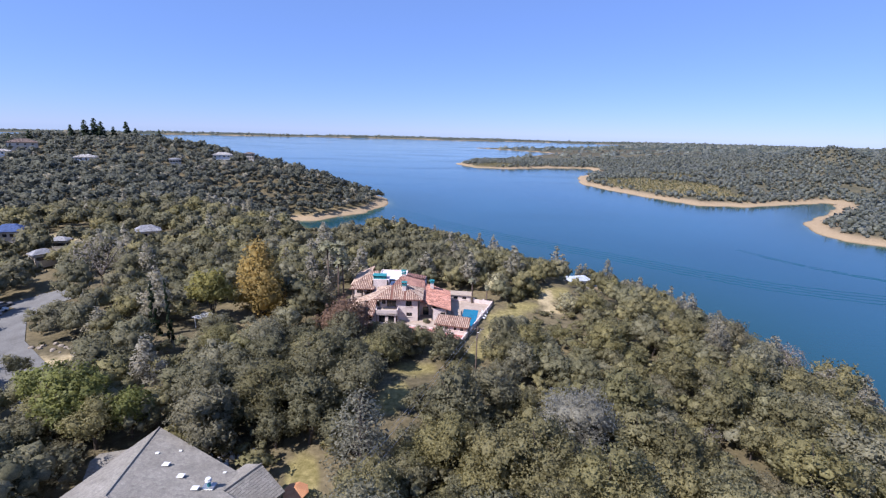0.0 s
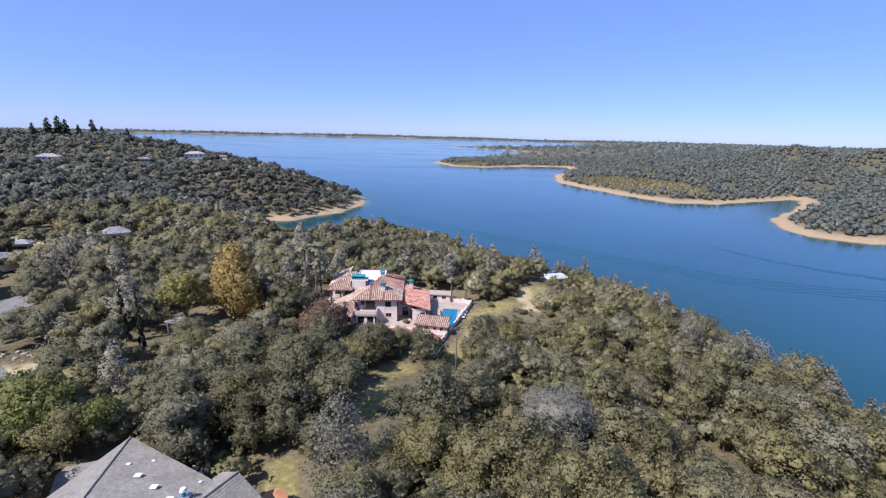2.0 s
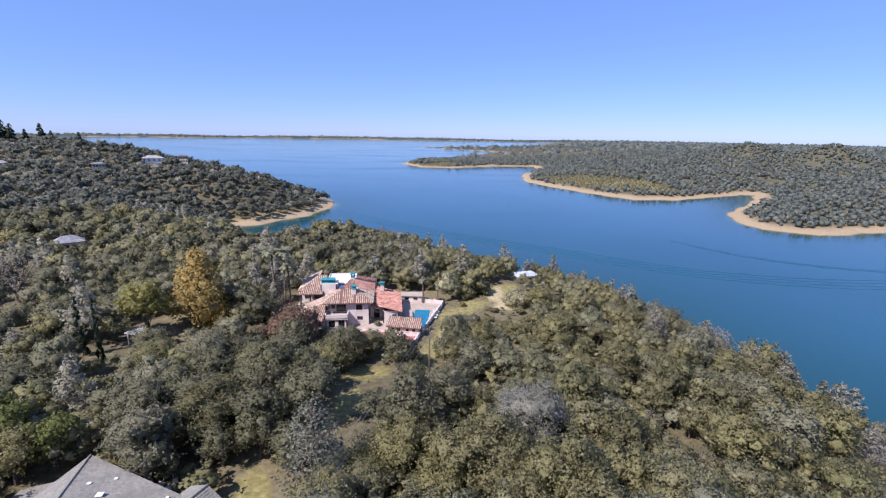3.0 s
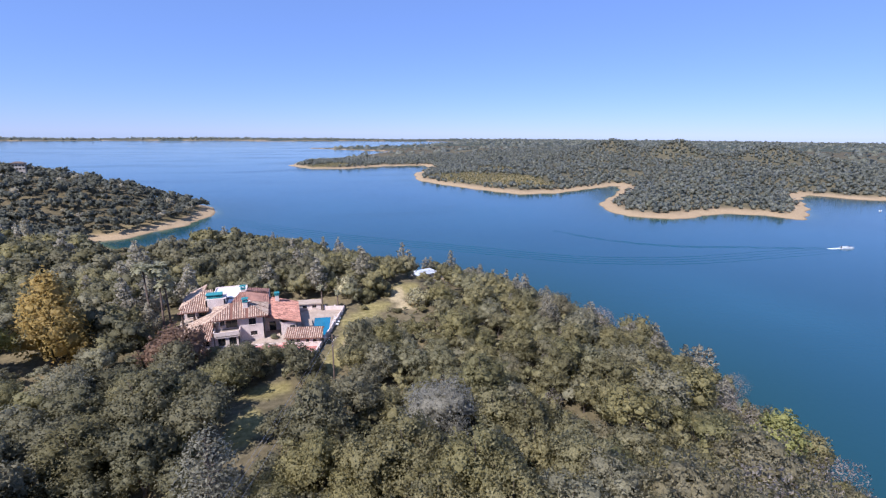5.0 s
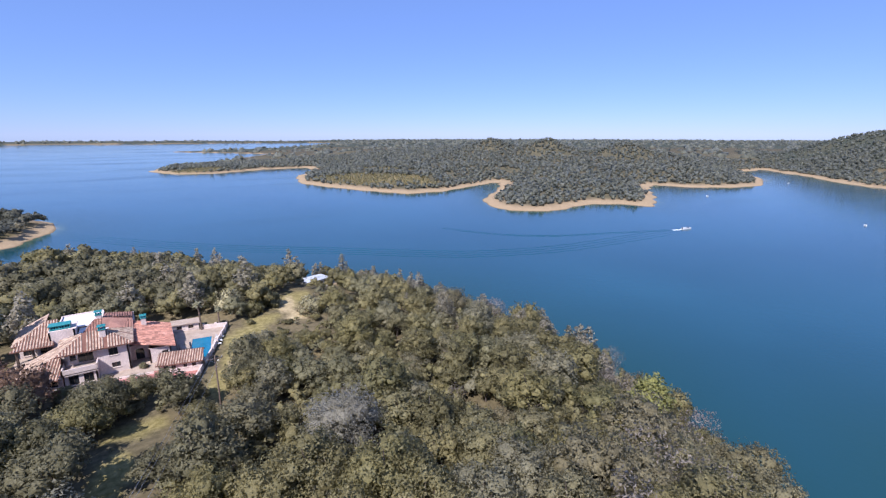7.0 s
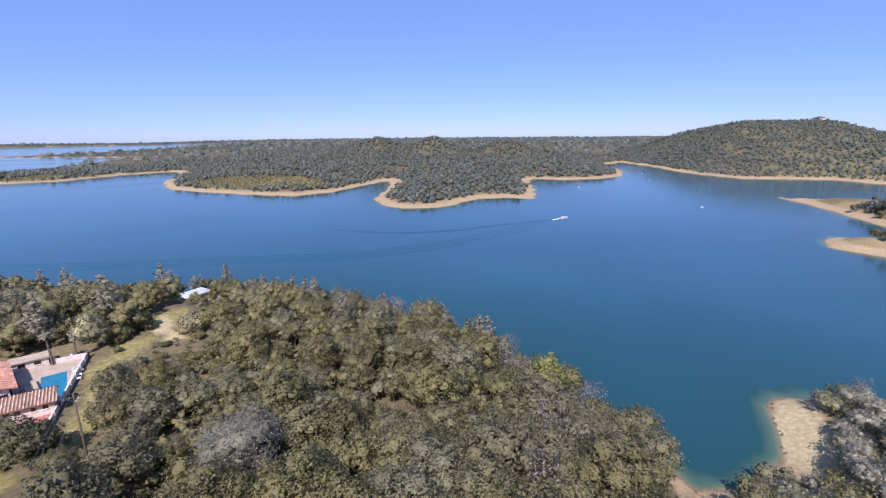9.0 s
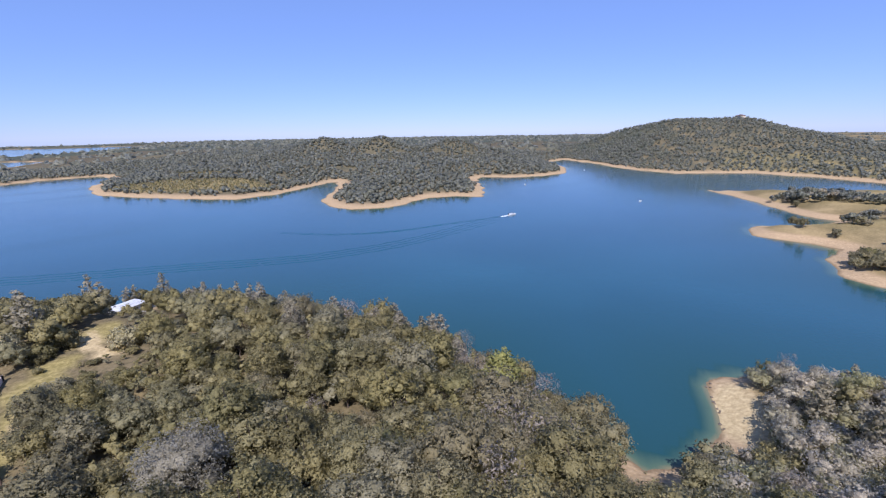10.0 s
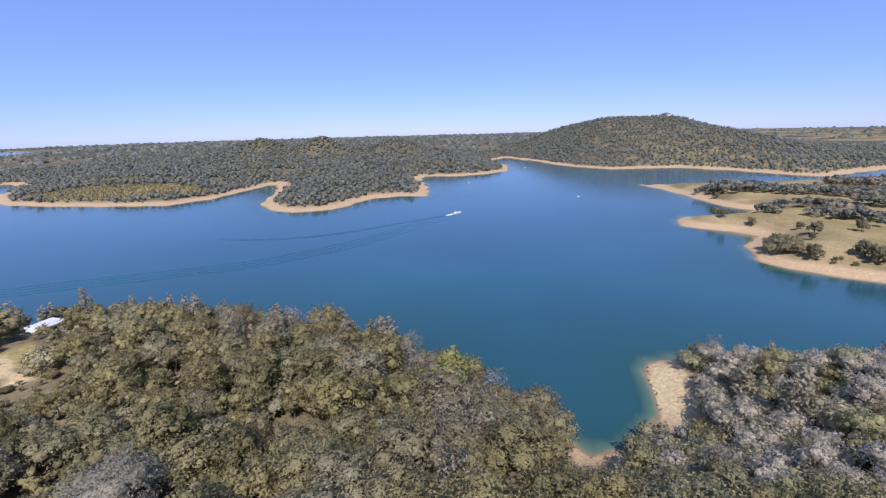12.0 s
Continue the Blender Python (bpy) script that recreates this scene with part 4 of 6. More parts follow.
def chimney(parent, x, y, z0, z1, size=1.1, cap=0.75):
    """A stucco stack with a glazed teal crown of posts and a lid."""
    s = size / 2
    c = box("chimney", STUCCO, parent, x - s, x + s, y - s, y + s, z0, z1, "stucco chimney with a teal crown")
    bm = bmesh.new()
    add_box(bm, x - s - 0.12, x + s + 0.12, y - s - 0.12, y + s + 0.12, z1 + 0.003, z1 + 0.18, bevel=0.03)
    for i in (-1, 1):
        for j in (-1, 1):
            add_box(bm, x + i * (s - 0.1) - 0.12, x + i * (s - 0.1) + 0.12, y + j * (s - 0.1) - 0.12, y + j * (s - 0.1) + 0.12, z1 + 0.17, z1 + cap)
    part("crown", bm, TEAL, c, "teal glazed chimney crown")
    bm = bmesh.new()
    add_box(bm, x - s - 0.2, x + s + 0.2, y - s - 0.2, y + s + 0.2, z1 + cap, z1 + cap + 0.14, bevel=0.04)
    add_box(bm, x - s * 0.5, x + s * 0.5, y - s * 0.5, y + s * 0.5, z1 + cap + 0.14, z1 + cap + 0.3, bevel=0.05)
    part("lid", bm, TEAL, c)


# ---- villa ----
G = 20.95
villa = tagged(empty("villa"), "pinkish white stucco villa with clay tile roofs and teal chimney crowns", "house")
box("plinth", PAVING, villa, -27.5, 2.8, 110.5, 136, G - 1.2, G + 0.03, bevel=0.05)

# two-storey tower block with its loggia
wall(villa, (-11.5, 114.2), (-6.0, 114.2), G, G + 6.3, [(2.2, 3.7, 1.2, 2.3), (2.0, 3.6, 4.0, 5.6)])
wall(villa, (-16.8, 115.6), (-11.5, 115.6), G, G + 6.3, [(0.8, 1.8, 4.0, 5.4), (2.1, 4.6, 3.3, 5.6)])
wall(villa, (-11.5, 115.6), (-11.5, 114.5), G, G + 6.3)
wall(villa, (-6.0, 114.2), (-6.0, 121.8), G, G + 6.3, [(1.2, 2.0, 0.9, 2.6), (3.6, 5.0, 3.9, 5.4), (5.4, 6.8, 0.2, 2.6)])
wall(villa, (-6.0, 121.8), (-16.8, 121.8), G, G + 6.3)
wall(villa, (-16.8, 121.8), (-16.8, 115.6), G, G + 6.3)
roof(villa, hip(-18.0, -5.0, 113.3, 122.8, G + 6.25, G + 8.7), TILE_BED, TILE_ROW, label="hip roof of pale and red clay tiles")
chimney(villa, -10.1, 116.6, G + 7.0, G + 9.2)
# balcony over the ground floor room
box("balcony_floor", PAVING, villa, -17.2, -11.5, 111.4, 115.6, G + 2.75, G + 3.0)
for a, b in (((-17.2, 111.4), (-11.4, 111.4)), ((-11.4, 111.4), (-11.4, 114.2)), ((-17.2, 115.6), (-17.2, 111.4))):
    wall(villa, a, b, G + 2.6, G + 3.95, thick=0.22)
wall(villa, (-16.9, 111.8), (-11.6, 111.8), G, G + 2.74, [(0.6, 2.2, 0.4, 2.3), (3.0, 4.6, 0.4, 2.3)])
wall(villa, (-11.6, 111.8), (-11.6, 114.2), G, G + 2.74)
# low tiled wing that sweeps down beside the balcony
wall(villa, (-23.5, 112.6), (-17.2, 111.4), G, G + 2.7, [(1.0, 2.4, 0.8, 2.2), (4.0, 5.6, 0.8, 2.2)])
wall(villa, (-23.5, 120.5), (-23.5, 112.6), G, G + 2.7, [(2, 3.4, 0.8, 2.2)])
roof(villa, [[(-24.6, 111.4, G + 2.85), (-17.3, 110.0, G + 2.85), (-17.3, 116.6, G + 5.9)], [(-24.6, 121.3, G + 2.85), (-24.6, 111.4, G + 2.85), (-17.3, 116.6, G + 5.9), (-17.3, 121.3, G + 5.9)]], TILE_BED, TILE_ROW)

# rear wing with the covered porch
for x in (-25.0, -22.4, -19.9):
    box("porch_post", WOOD, villa, x - 0.2, x + 0.2, 121.9, 122.3, G, G + 6.1)
wall(villa, (-25.0, 124.6), (-18.9, 124.6), G, G + 6.1, [(0.5, 2.2, 0.3, 2.5), (3.0, 4.8, 0.3, 2.5), (0.6, 2.3, 3.6, 5.4), (3.3, 5.0, 3.6, 5.4)])
box("porch_floor", PAVING, villa, -25.2, -18.9, 121.6, 124.6, G + 2.9, G + 3.15)
wall(villa, (-25.0, 134), (-25.0, 124.6), G, G + 6.1, [(1.5, 3, 3.6, 5.2), (5, 6.5, 3.6, 5.2), (5, 6.5, 0.6, 2.3)])
wall(villa, (-4.8, 134.5), (-25.0, 134.5), G, G + 6.1)
roof(villa, [[(-25.9, 121.2, G + 6.1), (-18.9, 121.2, G + 6.1), (-18.9, 124.2, G + 7.0), (-23.9, 124.2, G + 7.0)],
             [(-26.0, 135.2, G + 6.2), (-26.0, 124.0, G + 6.2), (-20.6, 130.0, G + 8.8), (-20.6, 135.2, G + 8.8)], [(-26.0, 124.0, G + 6.2), (-18.7, 124.0, G + 6.2), (-18.7, 130.0, G + 8.8), (-20.6, 130.0, G + 8.8)]], TILE_BED, TILE_ROW)
# white parapet block with the long teal crown
wall(villa, (-19.6, 122.6), (-15.2, 122.6), G, G + 8.4, [(2.2, 3.4, 3.9, 5.3)])
wall(villa, (-15.2, 122.6), (-15.2, 127.4), G, G + 8.4)
wall(villa, (-19.6, 127.4), (-19.6, 122.6), G, G + 8.4)
box("parapet_top", STUCCO, villa, -19.6, -14.9, 122.61, 127.4, G + 8.4, G + 8.55)
big = box("roof_vent", TEAL, villa, -19.4, -15.9, 123.0, 125.0, G + 8.56, G + 8.85, "long teal glazed roof crown")
bm = bmesh.new()
for i in range(8):
    add_box(bm, -19.3 + i * 0.47, -19.05 + i * 0.47, 123.1, 124.9, G + 8.84, G + 9.45)
part("post", bm, TEAL, big)
box("lid", TEAL, big, -19.55, -15.75, 122.85, 125.15, G + 9.45, G + 9.6)
# flat white roof and its walls
box("flat_roof", FLAT_WHITE, villa, -18.7, -10.6, 127.4, 136.0, G + 6.9, G + 7.1, "flat roof with bright white coating")
for a, b in (((-18.7, 136.0), (-18.7, 130.0)), ((-10.6, 136.0), (-18.7, 136.0)), ((-10.6, 127.4), (-10.6, 136.0))):
    wall(villa, a, b, G, G + 7.45, mat=STUCCO, thick=0.25)
box("flat_roof", FLAT_WHITE, villa, -14.9, -9.5, 122.9, 127.39, G + 6.5, G + 6.68)
roof(villa, [[(-14.6, 122.9, G + 6.3), (-10.5, 122.9, G + 6.3), (-10.5, 127.6, G + 8.2), (-12.0, 127.6, G + 8.2)], [(-10.5, 122.9, G + 6.3), (-5.0, 122.9, G + 5.6), (-5.0, 128.0, G + 6.6), (-10.5, 127.6, G + 8.2)],
             [(-5.0, 134.8, G + 6.0), (-10.5, 134.8, G + 6.9), (-10.5, 127.6, G + 8.2), (-5.0, 128.0, G + 6.6)]], TILE_BROWN, TILE_BROWN, label="weathered brown clay tile roof")
wall(villa, (-4.9, 122.0), (-4.9, 134.5), G, G + 5.7)
chimney(villa, -11.2, 127.9, G + 6.6, G + 8.9)

# single-storey wing with the orange-red roof
wall(villa, (1.6, 114.6), (1.6, 127.6), G, G + 3.4, [(0.8, 2.0, 0.3, 2.5), (3.2, 4.6, 0.3, 2.5), (6.0, 7.4, 0.9, 2.4), (9.2, 10.6, 0.9, 2.4)])
wall(villa, (1.6, 127.6), (-6.0, 127.6), G, G + 3.4)
wall(villa, (-2.6, 114.6), (1.6, 114.6), G, G + 3.4, [(2.4, 3.6, 0.9, 2.4)])
wall(villa, (-2.6, 118.4), (-2.6, 114.6), G, G + 3.4)
wall(villa, (-6.0, 118.4), (-2.6, 118.4), G, G + 3.4, [(0.9, 2.5, 0.0, 2.5)], label="wall with the arched entry")
roof(villa, [[(2.5, 113.8, G + 3.4), (2.5, 128.6, G + 3.4), (-5.6, 128.6, G + 5.9), (-2.8, 113.8, G + 5.0)], [(-2.8, 113.8, G + 5.0), (-5.6, 128.6, G + 5.9), (-5.9, 124.0, G + 5.7), (-5.9, 117.4, G + 4.4)]], TILE_RED, TILE_RED, label="orange-red clay tile roof")
chimney(villa, -2.9, 126.3, G + 5.0, G + 6.8, 1.0, 0.6)
bm = bmesh.new()
for i in range(9):  # the arch over the entry
    a0, a1 = math.pi * i / 9, math.pi * (i + 1) / 9
    mid = (a0 + a1) / 2
    add_box(bm, -0.14, 0.14, -0.2, 0.2, -0.17, 0.17, Matrix.Translation((-4.35 + 0.95 * math.cos(mid), 118.25, G + 2.1 + 0.95 * math.sin(mid))) @ Matrix.Rotation(-mid, 4, "Y"))
part("entry_arch", bm, STUCCO, villa)

# ---- pool terrace ----
patio = tagged(empty("pool_patio"), "pale paved pool patio with a low planter", "patio", kind="structure")
PATIO = [(-2.5, 110.5), (7.3, 108.6), (14.8, 127.0), (2.9, 131.0), (2.9, 113.5)]
bm = bmesh.new()
add_slab(bm, [(x, y, G + 0.06) for x, y in PATIO], 0.8)
part("paving", bm, PAVING, patio)
box("planter", PAVING, patio, 3.4, 5.4, 117.0, 121.6, G + 0.06, G + 0.75, "raised beige planter wall", m=None)
box("step", PAVING, patio, -0.6, 1.2, 110.9, 112.4, G + 0.06, G + 0.5)
pool = tagged(empty("swimming_pool"), "bright blue rectangular swimming pool with a pale coping", "pool")
pm = pose(7.6, 117.2, G + 0.07, 0, 0, -9.0)
box("pool_water", POOL, pool, -2.1, 2.1, -5.8, 5.8, -0.3, -0.004 + 0.03, m=pm, bevel=0)
bm = bmesh.new()
for a in ((-2.55, -2.1, -6.2, 6.2), (2.1, 2.55, -6.2, 6.2), (-2.1, 2.1, -6.2, -5.8), (-2.1, 2.1, 5.8, 6.2)):
    add_box(bm, *a, -0.2, 0.09, pm, 0.02)
part("coping", bm, PAVING, pool)
terrace = tagged(empty("red_terrace"), "red paved terrace edged by a low white wall", "terrace", kind="structure")
TERR = [(-8.0, 105.4), (4.6, 102.6), (6.6, 107.6), (-2.0, 110.2), (-11.0, 110.9)]
bm = bmesh.new()
add_slab(bm, [(x, y, G + 0.03) for x, y in TERR], 1.3)
part("paving", bm, RED_PAVING, terrace)
wall(terrace, (-13.5, 106.6), (-8.0, 105.3), G - 0.8, G + 0.4, mat=WHITE, thick=0.25)
wall(terrace, (-8.0, 105.3), (4.6, 102.5), G - 0.8, G + 0.2, mat=WHITE, thick=0.25)
wall(terrace, (-8.8, 110.2), (-2.2, 109.0), G, G + 0.45, mat=STUCCO, thick=0.25)

pool_house = tagged(empty("pool_house"), "small stucco pool house with a striped clay tile roof", "pool house")
hx, hy = Vector((0.968, -0.251, 0)), Vector((0.251, 0.968, 0))
def ph(u, v):
    p = Vector((-1.3, 107.5, 0)) + hx * u + hy * v
    return (p.x, p.y)
wall(pool_house, ph(0, 0), ph(8.0, 0), G, G + 2.4, [(0.9, 1.8, 1.0, 1.9), (2.3, 3.2, 1.0, 1.9), (4.6, 5.3, 1.1, 1.9), (6.2, 7.0, 1.1, 1.9)])
wall(pool_house, ph(8.0, 0), ph(8.0, 3.6), G, G + 2.4)
wall(pool_house, ph(8.0, 3.6), ph(0, 3.6), G, G + 3.1, [(3, 5, 0.0, 2.2)])
wall(pool_house, ph(0, 3.6), ph(0, 0), G, G + 2.4)
roof(pool_house, [[(*ph(-0.4, -0.6), G + 2.4), (*ph(8.4, -0.6), G + 2.4), (*ph(8.3, 2.9), G + 3.75), (*ph(-0.3, 2.9), G + 3.75)], [(*ph(8.3, 4.1), G + 3.1), (*ph(-0.3, 4.1), G + 3.1), (*ph(-0.3, 2.9), G + 3.75), (*ph(8.3, 2.9), G + 3.75)]], TILE_BED, TILE_ROW)
cabana = tagged(empty("pool_cabana"), "low flat-roofed stucco cabana beside the pool patio", "cabana")
wall(cabana, (2.6, 130.2), (8.6, 129.4), G, G + 1.9, [(1, 2.2, 0.6, 1.5), (3.6, 4.8, 0.6, 1.5)])
wall(cabana, (8.6, 129.4), (8.8, 132.2), G, G + 1.9)
wall(cabana, (8.8, 132.2), (2.8, 133.0), G, G + 1.9)
wall(cabana, (2.8, 133.0), (2.6, 130.2), G, G + 1.9)
bm = bmesh.new()
add_slab(bm, [(2.2, 129.8, G + 2.1), (8.9, 128.9, G + 2.1), (9.2, 132.6, G + 2.1), (2.4, 133.4, G + 2.1)], 0.2)
part("roof", bm, PAVING, cabana)

def sun_lounger(x, y, turn):
    e = empty("sun_lounger", x, y, G + 0.06, turn)
    box("frame", WHITE, e, -0.32, 0.32, -0.95, 0.95, 0.28, 0.34, bevel=0.01)
    box("seat_cushion", FLAT_WHITE, e, -0.3, 0.3, -0.92, 0.3, 0.345, 0.43)
    box("backrest", FLAT_WHITE, e, -0.3, 0.3, 0.0, 0.75, 0.0, 0.09, m=Matrix.Translation((0, 0.3, 0.36)) @ Matrix.Rotation(0.75, 4, "X"))
    for i in (-0.28, 0.28):
        for j in (-0.8, 0.8):
            box("leg", WHITE, e, i - 0.03, i + 0.03, j - 0.03, j + 0.03, 0.0, 0.28, bevel=0)
    return tagged(e, "white sun lounger beside the swimming pool", "sun lounger", "loungers by the pool")


for x, y, turn in ((11.0, 116.6, 80), (11.5, 118.4, 78), (12.1, 120.6, 82)):
    sun_lounger(x, y, turn)

garden_wall = tagged(empty("garden_wall"), "long pinkish white plastered garden wall with posts", "wall")
WALL_LINE = [(3.2, 96.2), (7.0, 106.4), (15.1, 127.4), (9.6, 128.8)]
for a, b in zip(WALL_LINE, WALL_LINE[1:]):
    wall(garden_wall, a, b, G - 0.9, G + 1.15, mat=STUCCO, thick=0.28)
for a, b in zip(WALL_LINE, WALL_LINE[1:]):
    n = max(2, round(math.hypot(b[0] - a[0], b[1] - a[1]) / 3.6))
    for i in range(n + 1):
        x, y = a[0] + (b[0] - a[0]) * i / n, a[1] + (b[1] - a[1]) * i / n
        bp = bmesh.new()
        add_box(bp, x - 0.24, x + 0.24, y - 0.24, y + 0.24, G - 0.9, G + 1.4, bevel=0.04)
        part("post", bp, STUCCO, garden_wall)

# ---- trees and shrubs that stand out ----
def plant(ob, x, y, turn=0, s=1.0, sz=None, sink=0.1):
    ob.matrix_basis = pose(x, y, height(x, y) - sink, 0, 0, turn) @ Matrix.Diagonal((s, s, sz or s, 1))
    return ob


YELLOW = foliage("autumn yellow leaves", [(0.33, 0.245, 0.085), (0.36, 0.26, 0.09), (0.28, 0.225, 0.085)], 1.0)
YELLOW_GREEN = foliage("yellow-green autumn leaves", [(0.245, 0.225, 0.075), (0.265, 0.24, 0.08)])
RUSSET = foliage("russet leaves", [(0.19, 0.125, 0.085), (0.21, 0.14, 0.10)])
FRESH = foliage("fresh green leaves", [(0.15, 0.165, 0.05), (0.19, 0.20, 0.065), (0.17, 0.18, 0.055)], 0.95)
CYPRESS = foliage("dark cypress", [(0.034, 0.05, 0.028), (0.042, 0.06, 0.034)])
SILVER = foliage("silver-grey leaves", [(0.31, 0.30, 0.245), (0.34, 0.325, 0.265)], 1.0, 0.68, 0.12)
PINE = foliage("long grey-green needles", [(0.19, 0.185, 0.135), (0.22, 0.212, 0.16)], 1.1)
BLOSSOM = foliage("cream blossom and leaves", [(0.30, 0.28, 0.17), (0.36, 0.33, 0.21)], spread=0.75)
PALM = foliage("palm fronds", [(0.27, 0.27, 0.17), (0.31, 0.30, 0.20)])
LIME = foliage("yellow-green leaves", [(0.27, 0.28, 0.10), (0.30, 0.30, 0.12)])

plant(tree("silver_tree", "broad silver-grey tree with a soft rounded crown", oak_lumps(81, 5.4, 10.0, 34, 0.5), 9000, SILVER, 0.3, seed=81, size=0.25, core=0.62, outer=1.35, needle=0.5, ragged=0.5), 21.5, 62.5, s=1.08)
plant(tree("long_needle_pine", "tall open pine with grey needles and visible limbs", pine_lumps(82, 4.2, 15.0, 60, 0.16), 3600, PINE, 0.36, False, seed=82, size=0.38, core=0, upright=1.5, outer=1.7, needle=0.4, ragged=0.5), -10.5, 54)
plant(tree("yellow_tree", "tall tree in orange-yellow autumn leaf beside the villa", pine_lumps(83, 7.4, 20.5, 34, 0.16), 4600, YELLOW, 0.4, False, seed=83, size=0.42, core=0.6), -48.5, 116.5)
plant(tree("yellow_tree", "smaller yellow-green autumn tree beside the taller one", oak_lumps(84, 5.2, 14.5, 18), 2600, YELLOW_GREEN, 0.3, seed=84, size=0.42, core=0.7), -59.5, 111)
plant(tree("russet_tree", "low russet-brown leaved tree beside the villa", oak_lumps(85, 5.4, 7.5, 16), 2200, RUSSET, 0.3, seed=85, size=0.36), -23.5, 103, s=1.2)
plant(tree("spreading_oak", "spreading oak with a bare trunk standing on a lawn", oak_lumps(86, 5.6, 9.5, 15), 3000, OAK, 0.4, seed=86, size=0.34, core=0.7), -12.5, 88.5, s=0.8)
for k, (x, y, s) in enumerate(((-10.5, 94.5, 1.0), (1.2, 89.6, 0.85), (-20.5, 91, 0.85), (-27, 86.5, 1.1), (-23.5, 81, 0.95), (36, 42, 1.0), (-31, 93.5, 0.95), (-37, 89, 1.0), (-33, 80, 1.1), (-23, 76.5, 1.05), (-43, 97, 0.85), (-38.5, 101.5, 0.7), (-52, 98.5, 0.85), (-47, 90, 1.0), (-4.5, 97.2, 0.62), (-31.5, 104, 0.62), (-56, 103, 0.6), (-35.6, 61.6, 1.05), (-41, 66, 1.0), (-25.5, 62, 0.95), (-28.5, 67, 1.0), (-20.5, 66.5, 1.0), (-19.5, 79, 0.85), (3.5, 80, 0.6), (3, 70, 0.8), (-83, 81, 0.5), (-55.4, 55.5, 0.95), (-60, 57, 1.0), (-52.5, 60.5, 0.85), (-63, 64, 0.9), (-53, 49, 0.8), (-72, 71, 0.7), (11.5, 91, 0.75), (14.5, 97, 0.8), (17, 103, 0.75), (20.5, 107, 0.7), (16, 89, 0.9), (20, 97, 0.9))):
    ob = copy_thing((dark_oaks + closest)[k % 8 if k % 3 else k % 4], pose(x, y, height(x, y) - 0.1, 0, 0, 77 * k) @ Matrix.Diagonal((s * 1.08, s * 1.08, s, 1)))
    tagged(ob, "dark green live oak with a broad crown below the villa", group="oaks round the villa garden")
g1 = plant(tree("fresh_green_tree", "fresh green broadleaf tree beside the grey-roofed house", oak_lumps(87, 5.5, 12, 20), 4200, FRESH, 0.35, seed=87, size=0.36, core=0.55), -57, 63)
copy_thing(g1, pose(-49, 63.5, height(-49, 63.5), 0, 0, 200) @ Matrix.Diagonal((0.7, 0.7, 0.75, 1)))
g2 = copy_thing(g1, pose(-66, 70, height(-66, 70), 0, 0, 100) @ Matrix.Diagonal((0.85, 0.85, 0.8, 1)))
plant(tree("lime_green_tree", "bright yellow-green tree at the water's edge", oak_lumps(88, 3.6, 11, 15, 0.6), 1600, LIME, 0.25, seed=88, size=0.28, core=0.6), 86, 51, s=1.4)
park_oak = tree("oak_tree", "dark rounded oak standing alone on dry grass", oak_lumps(96, 4.2, 8.4, 12), 700, DARK_OAK, 0.35, seed=96, size=0.5)
plant(park_oak, 275.4, -45.5, s=0.95)
for x, y, s in ((320, -51.5, 0.95), (331.9, -74.3, 0.85), (281.4, -65.2, 1.05), (275, -69, 1.1), (277, -75, 1.0), (369.5, -9.4, 0.75), (385, -6.5, 0.7), (381, -4, 0.8), (357.6, -25.3, 0.7), (485, -6, 0.8), (340, -48, 0.6), (303, -48, 0.5), (312, -90, 0.9)):
    copy_thing(park_oak, pose(x, y, height(x, y) - 0.1, 0, 0, 13 * x) @ Matrix.Diagonal((s, s, s, 1)))
park_willow = tree("pale_tree", "grey-green bushy tree near the bare shore", oak_lumps(97, 3.8, 6.6, 12), 700, ASH, 0.25, seed=97, size=0.45)
plant(park_willow, 297, -29.5)
for x, y, s in ((293, -33, 1.1), (289, -29, 0.9), (286, -36.5, 1.0), (283, -34, 0.85), (291, -39, 1.05), (299, -35.5, 1.0), (281.5, -39.5, 0.8), (305, -33, 0.9), (384, -30, 0.8), (378, -38, 0.9), (272.6, -52.6, 0.32), (272, -60.6, 0.35), (277, -56, 0.3), (275.5, -53.8, 0.38)):
    copy_thing(park_willow, pose(x, y, height(x, y) - 0.1, 0, 0, 17 * x) @ Matrix.Diagonal((s, s, s, 1)))
c1 = plant(tree("cypress", "narrow dark cypress tapering to a point", pine_lumps(89, 1.5, 11.5, 18, 0.08), 1300, CYPRESS, 0.2, False, seed=89, size=0.3, core=0.8), -68, 101, s=0.72, sz=1.2)
copy_thing(c1, pose(-62.3, 97.5, height(-62.3, 97.5), 0, 0, 70) @ Matrix.Diagonal((0.68, 0.68, 1.12, 1)))
b1 = plant(tree("bare_tree", "tall leafless grey tree with a dark forked trunk", oak_lumps(90, 5.6, 11, 16), 1500, BARE, 0.32, seed=90, size=0.28, core=0, outer=1.25, needle=0.3), -104, 134, s=1.4)
b2 = plant(tree("bare_tree", "bleached leafless tree leaning over the water", oak_lumps(91, 3.2, 9.5, 12), 800, BARE, 0.2, seed=91, size=0.28, core=0, outer=1.3, needle=0.3), 110, 78)
copy_thing(b2, pose(136, -3, height(136, -3), 0, 8, 50) @ Matrix.Diagonal((0.95, 0.95, 1.0, 1)))
tall = tree("grey_pine", "tall grey pine standing above the shore wood", pine_lumps(92, 3.2, 15.5, 20, 0.22), 1500, GREY_PINE, 0.25, False, seed=92, size=0.34, core=0.45, upright=2, outer=1.3)
plant(tall, 63.2, 169.1, s=0.86, sz=0.9)
